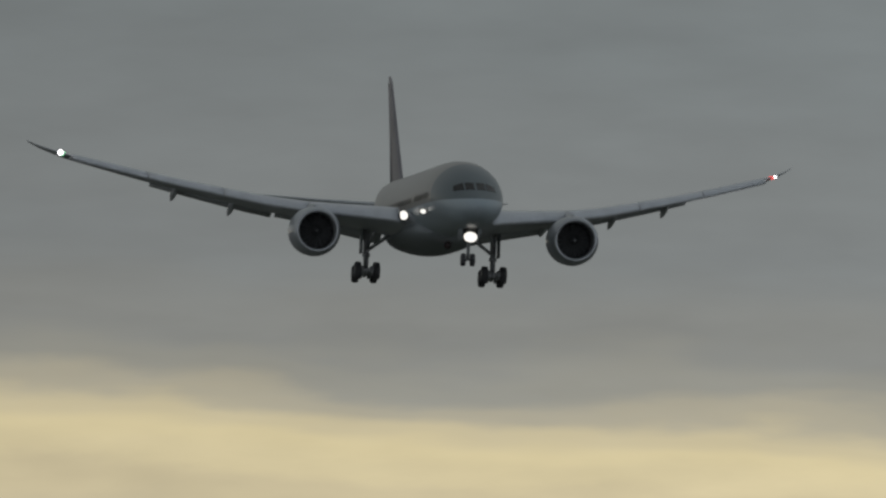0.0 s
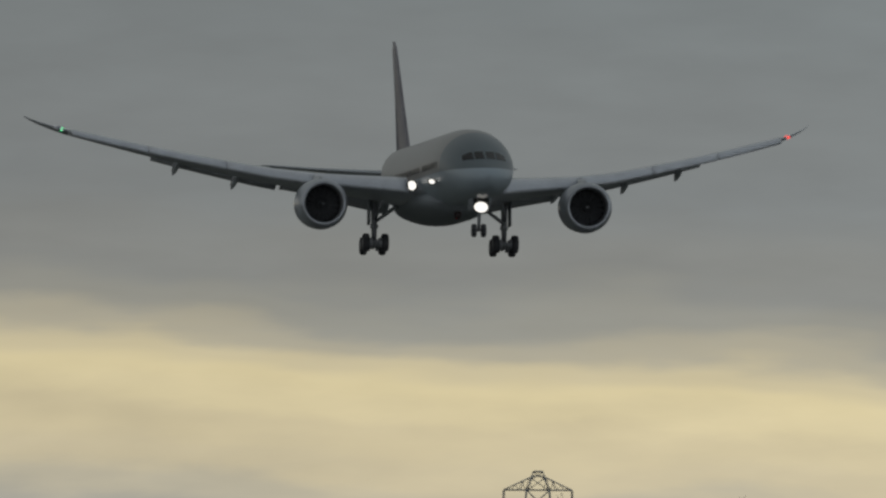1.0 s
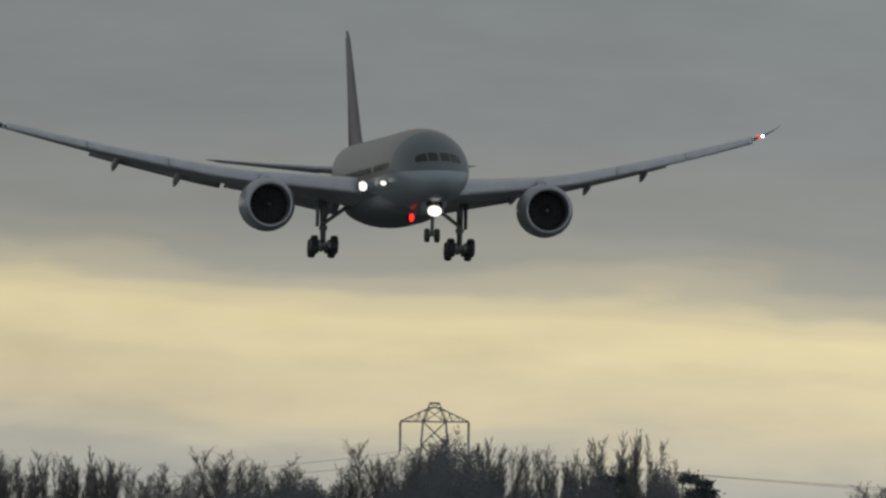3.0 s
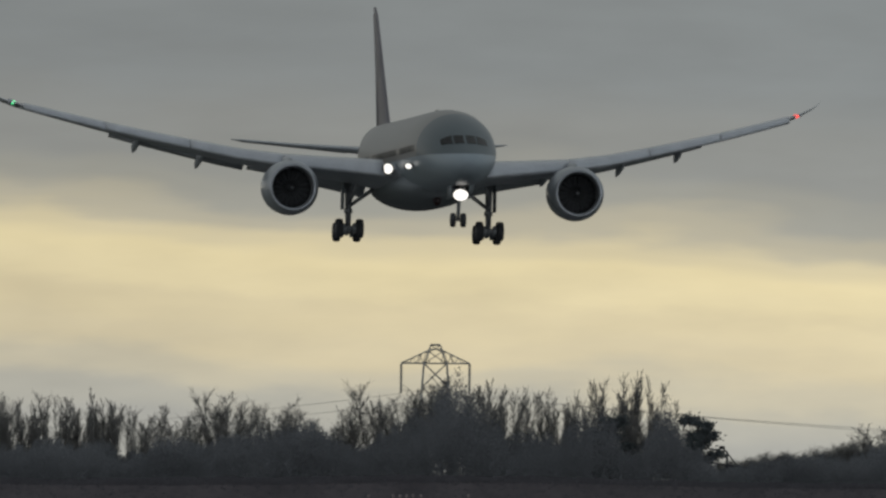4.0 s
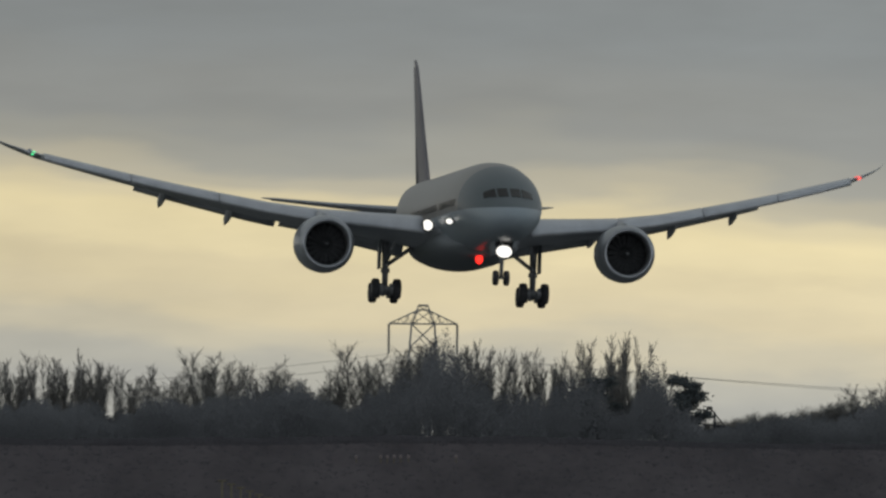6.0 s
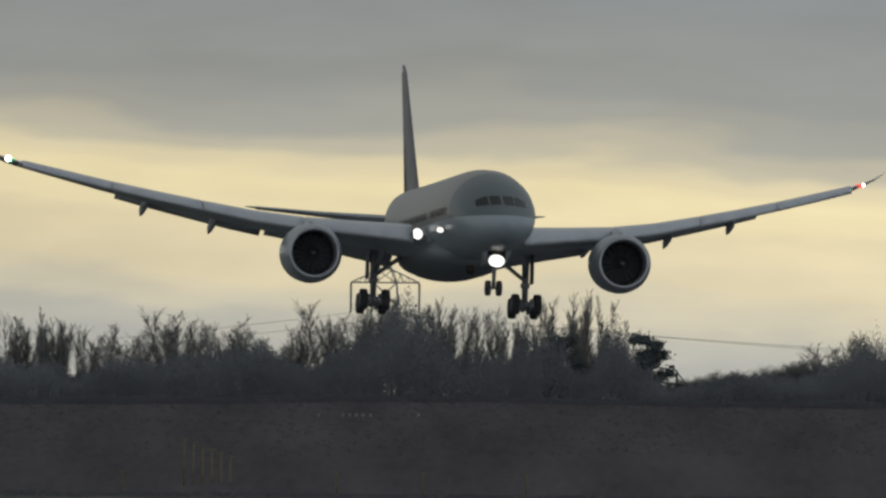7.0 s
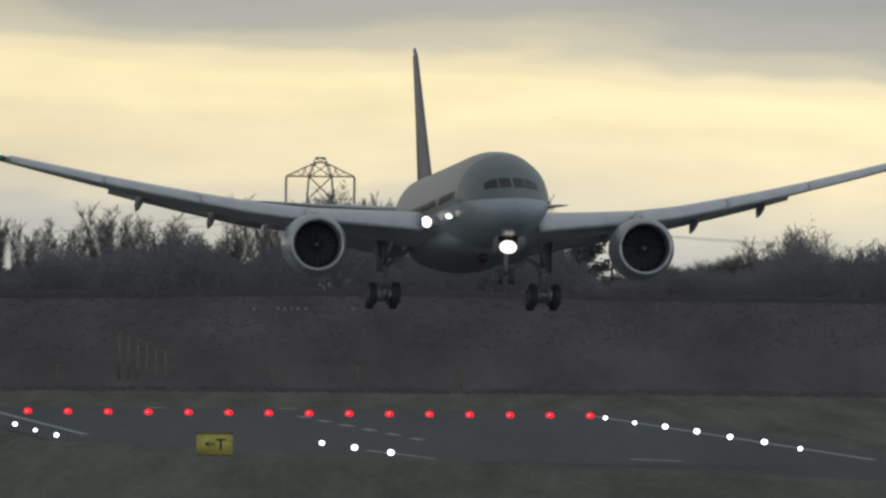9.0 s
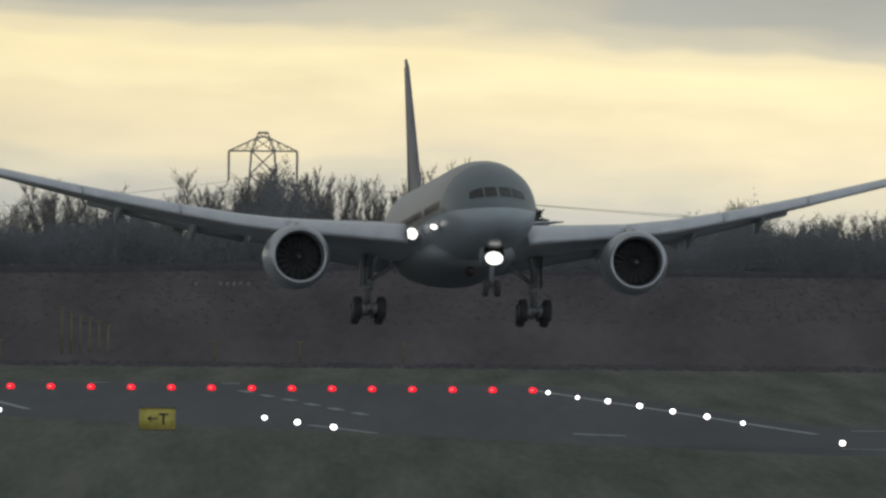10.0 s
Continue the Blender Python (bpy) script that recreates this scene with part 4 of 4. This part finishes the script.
# seconds, across, along and above the runway, then pitch, roll and heading in degrees
FLIGHT = [
    (0, 85.26, 3056.5, 44.73, -2.35, 2.13, 6.31), (0.5, 85.29, 3019.9, 42.56, -2.38, 1.59, 6.37), (1, 85.36, 2983.4, 41.64, -2.28, 0.83, 6.29),
    (1.5, 85.44, 2947.0, 40.08, -2.26, 0.43, 6.17), (2, 85.40, 2910.8, 38.46, -2.29, 0.93, 6.06), (2.5, 85.31, 2874.6, 37.00, -2.11, 1.29, 5.98),
    (2.7, 85.34, 2860.2, 36.45, -2.00, 1.35, 6.09), (4, 84.99, 2766.9, 32.31, -1.66, 1.24, 5.64), (4.5, 84.84, 2731.2, 30.60, -1.78, 0.55, 5.62),
    (5, 84.66, 2695.6, 28.82, -2.03, 0.91, 5.56), (5.5, 84.46, 2660.2, 27.11, -1.97, 1.37, 5.49), (5.7, 84.37, 2646.0, 26.28, -2.09, 1.94, 5.59),
    (6.8, 84.00, 2568.6, 22.40, -2.45, 2.00, 5.62), (7, 83.88, 2554.5, 21.69, -2.44, 2.01, 5.72), (7.5, 83.78, 2519.6, 20.10, -2.69, 1.56, 5.52),
    (8, 83.93, 2484.7, 18.56, -2.84, 1.68, 5.49), (8.5, 83.91, 2449.9, 17.16, -2.97, 1.28, 5.04), (9, 84.07, 2415.3, 15.75, -3.16, 0.76, 4.87),
    (9.5, 84.08, 2380.8, 14.53, -3.41, 0.95, 4.52), (10, 84.38, 2346.4, 13.55, -3.61, 1.08, 4.31),
]


def motions():
    rows = []
    for t, px, py, pz, pitch, roll, turn in FLIGHT:
        m = Matrix.Rotation(radians(turn), 4, "Z") @ Matrix.Rotation(radians(pitch), 4, "X") @ Matrix.Rotation(radians(roll - 0.55), 4, "Y")
        rows.append((t, Matrix.Translation((px, py, pz)) @ m))
    walk(plane, rows)
    strobes = [0.0, 1.4, 2.8, 4.2, 5.6, 7.0, 8.4, 9.8]
    beacons = [0.2, 1.6, 3.03, 4.47, 5.87, 7.3, 8.7]
    for ob, at in (port_strobe, starboard_strobe):
        walk(ob, flash_rows(at, strobes, 0.2))
    for ob, at in (belly_beacon, top_beacon):
        walk(ob, flash_rows(at, beacons, 0.2))


motions()
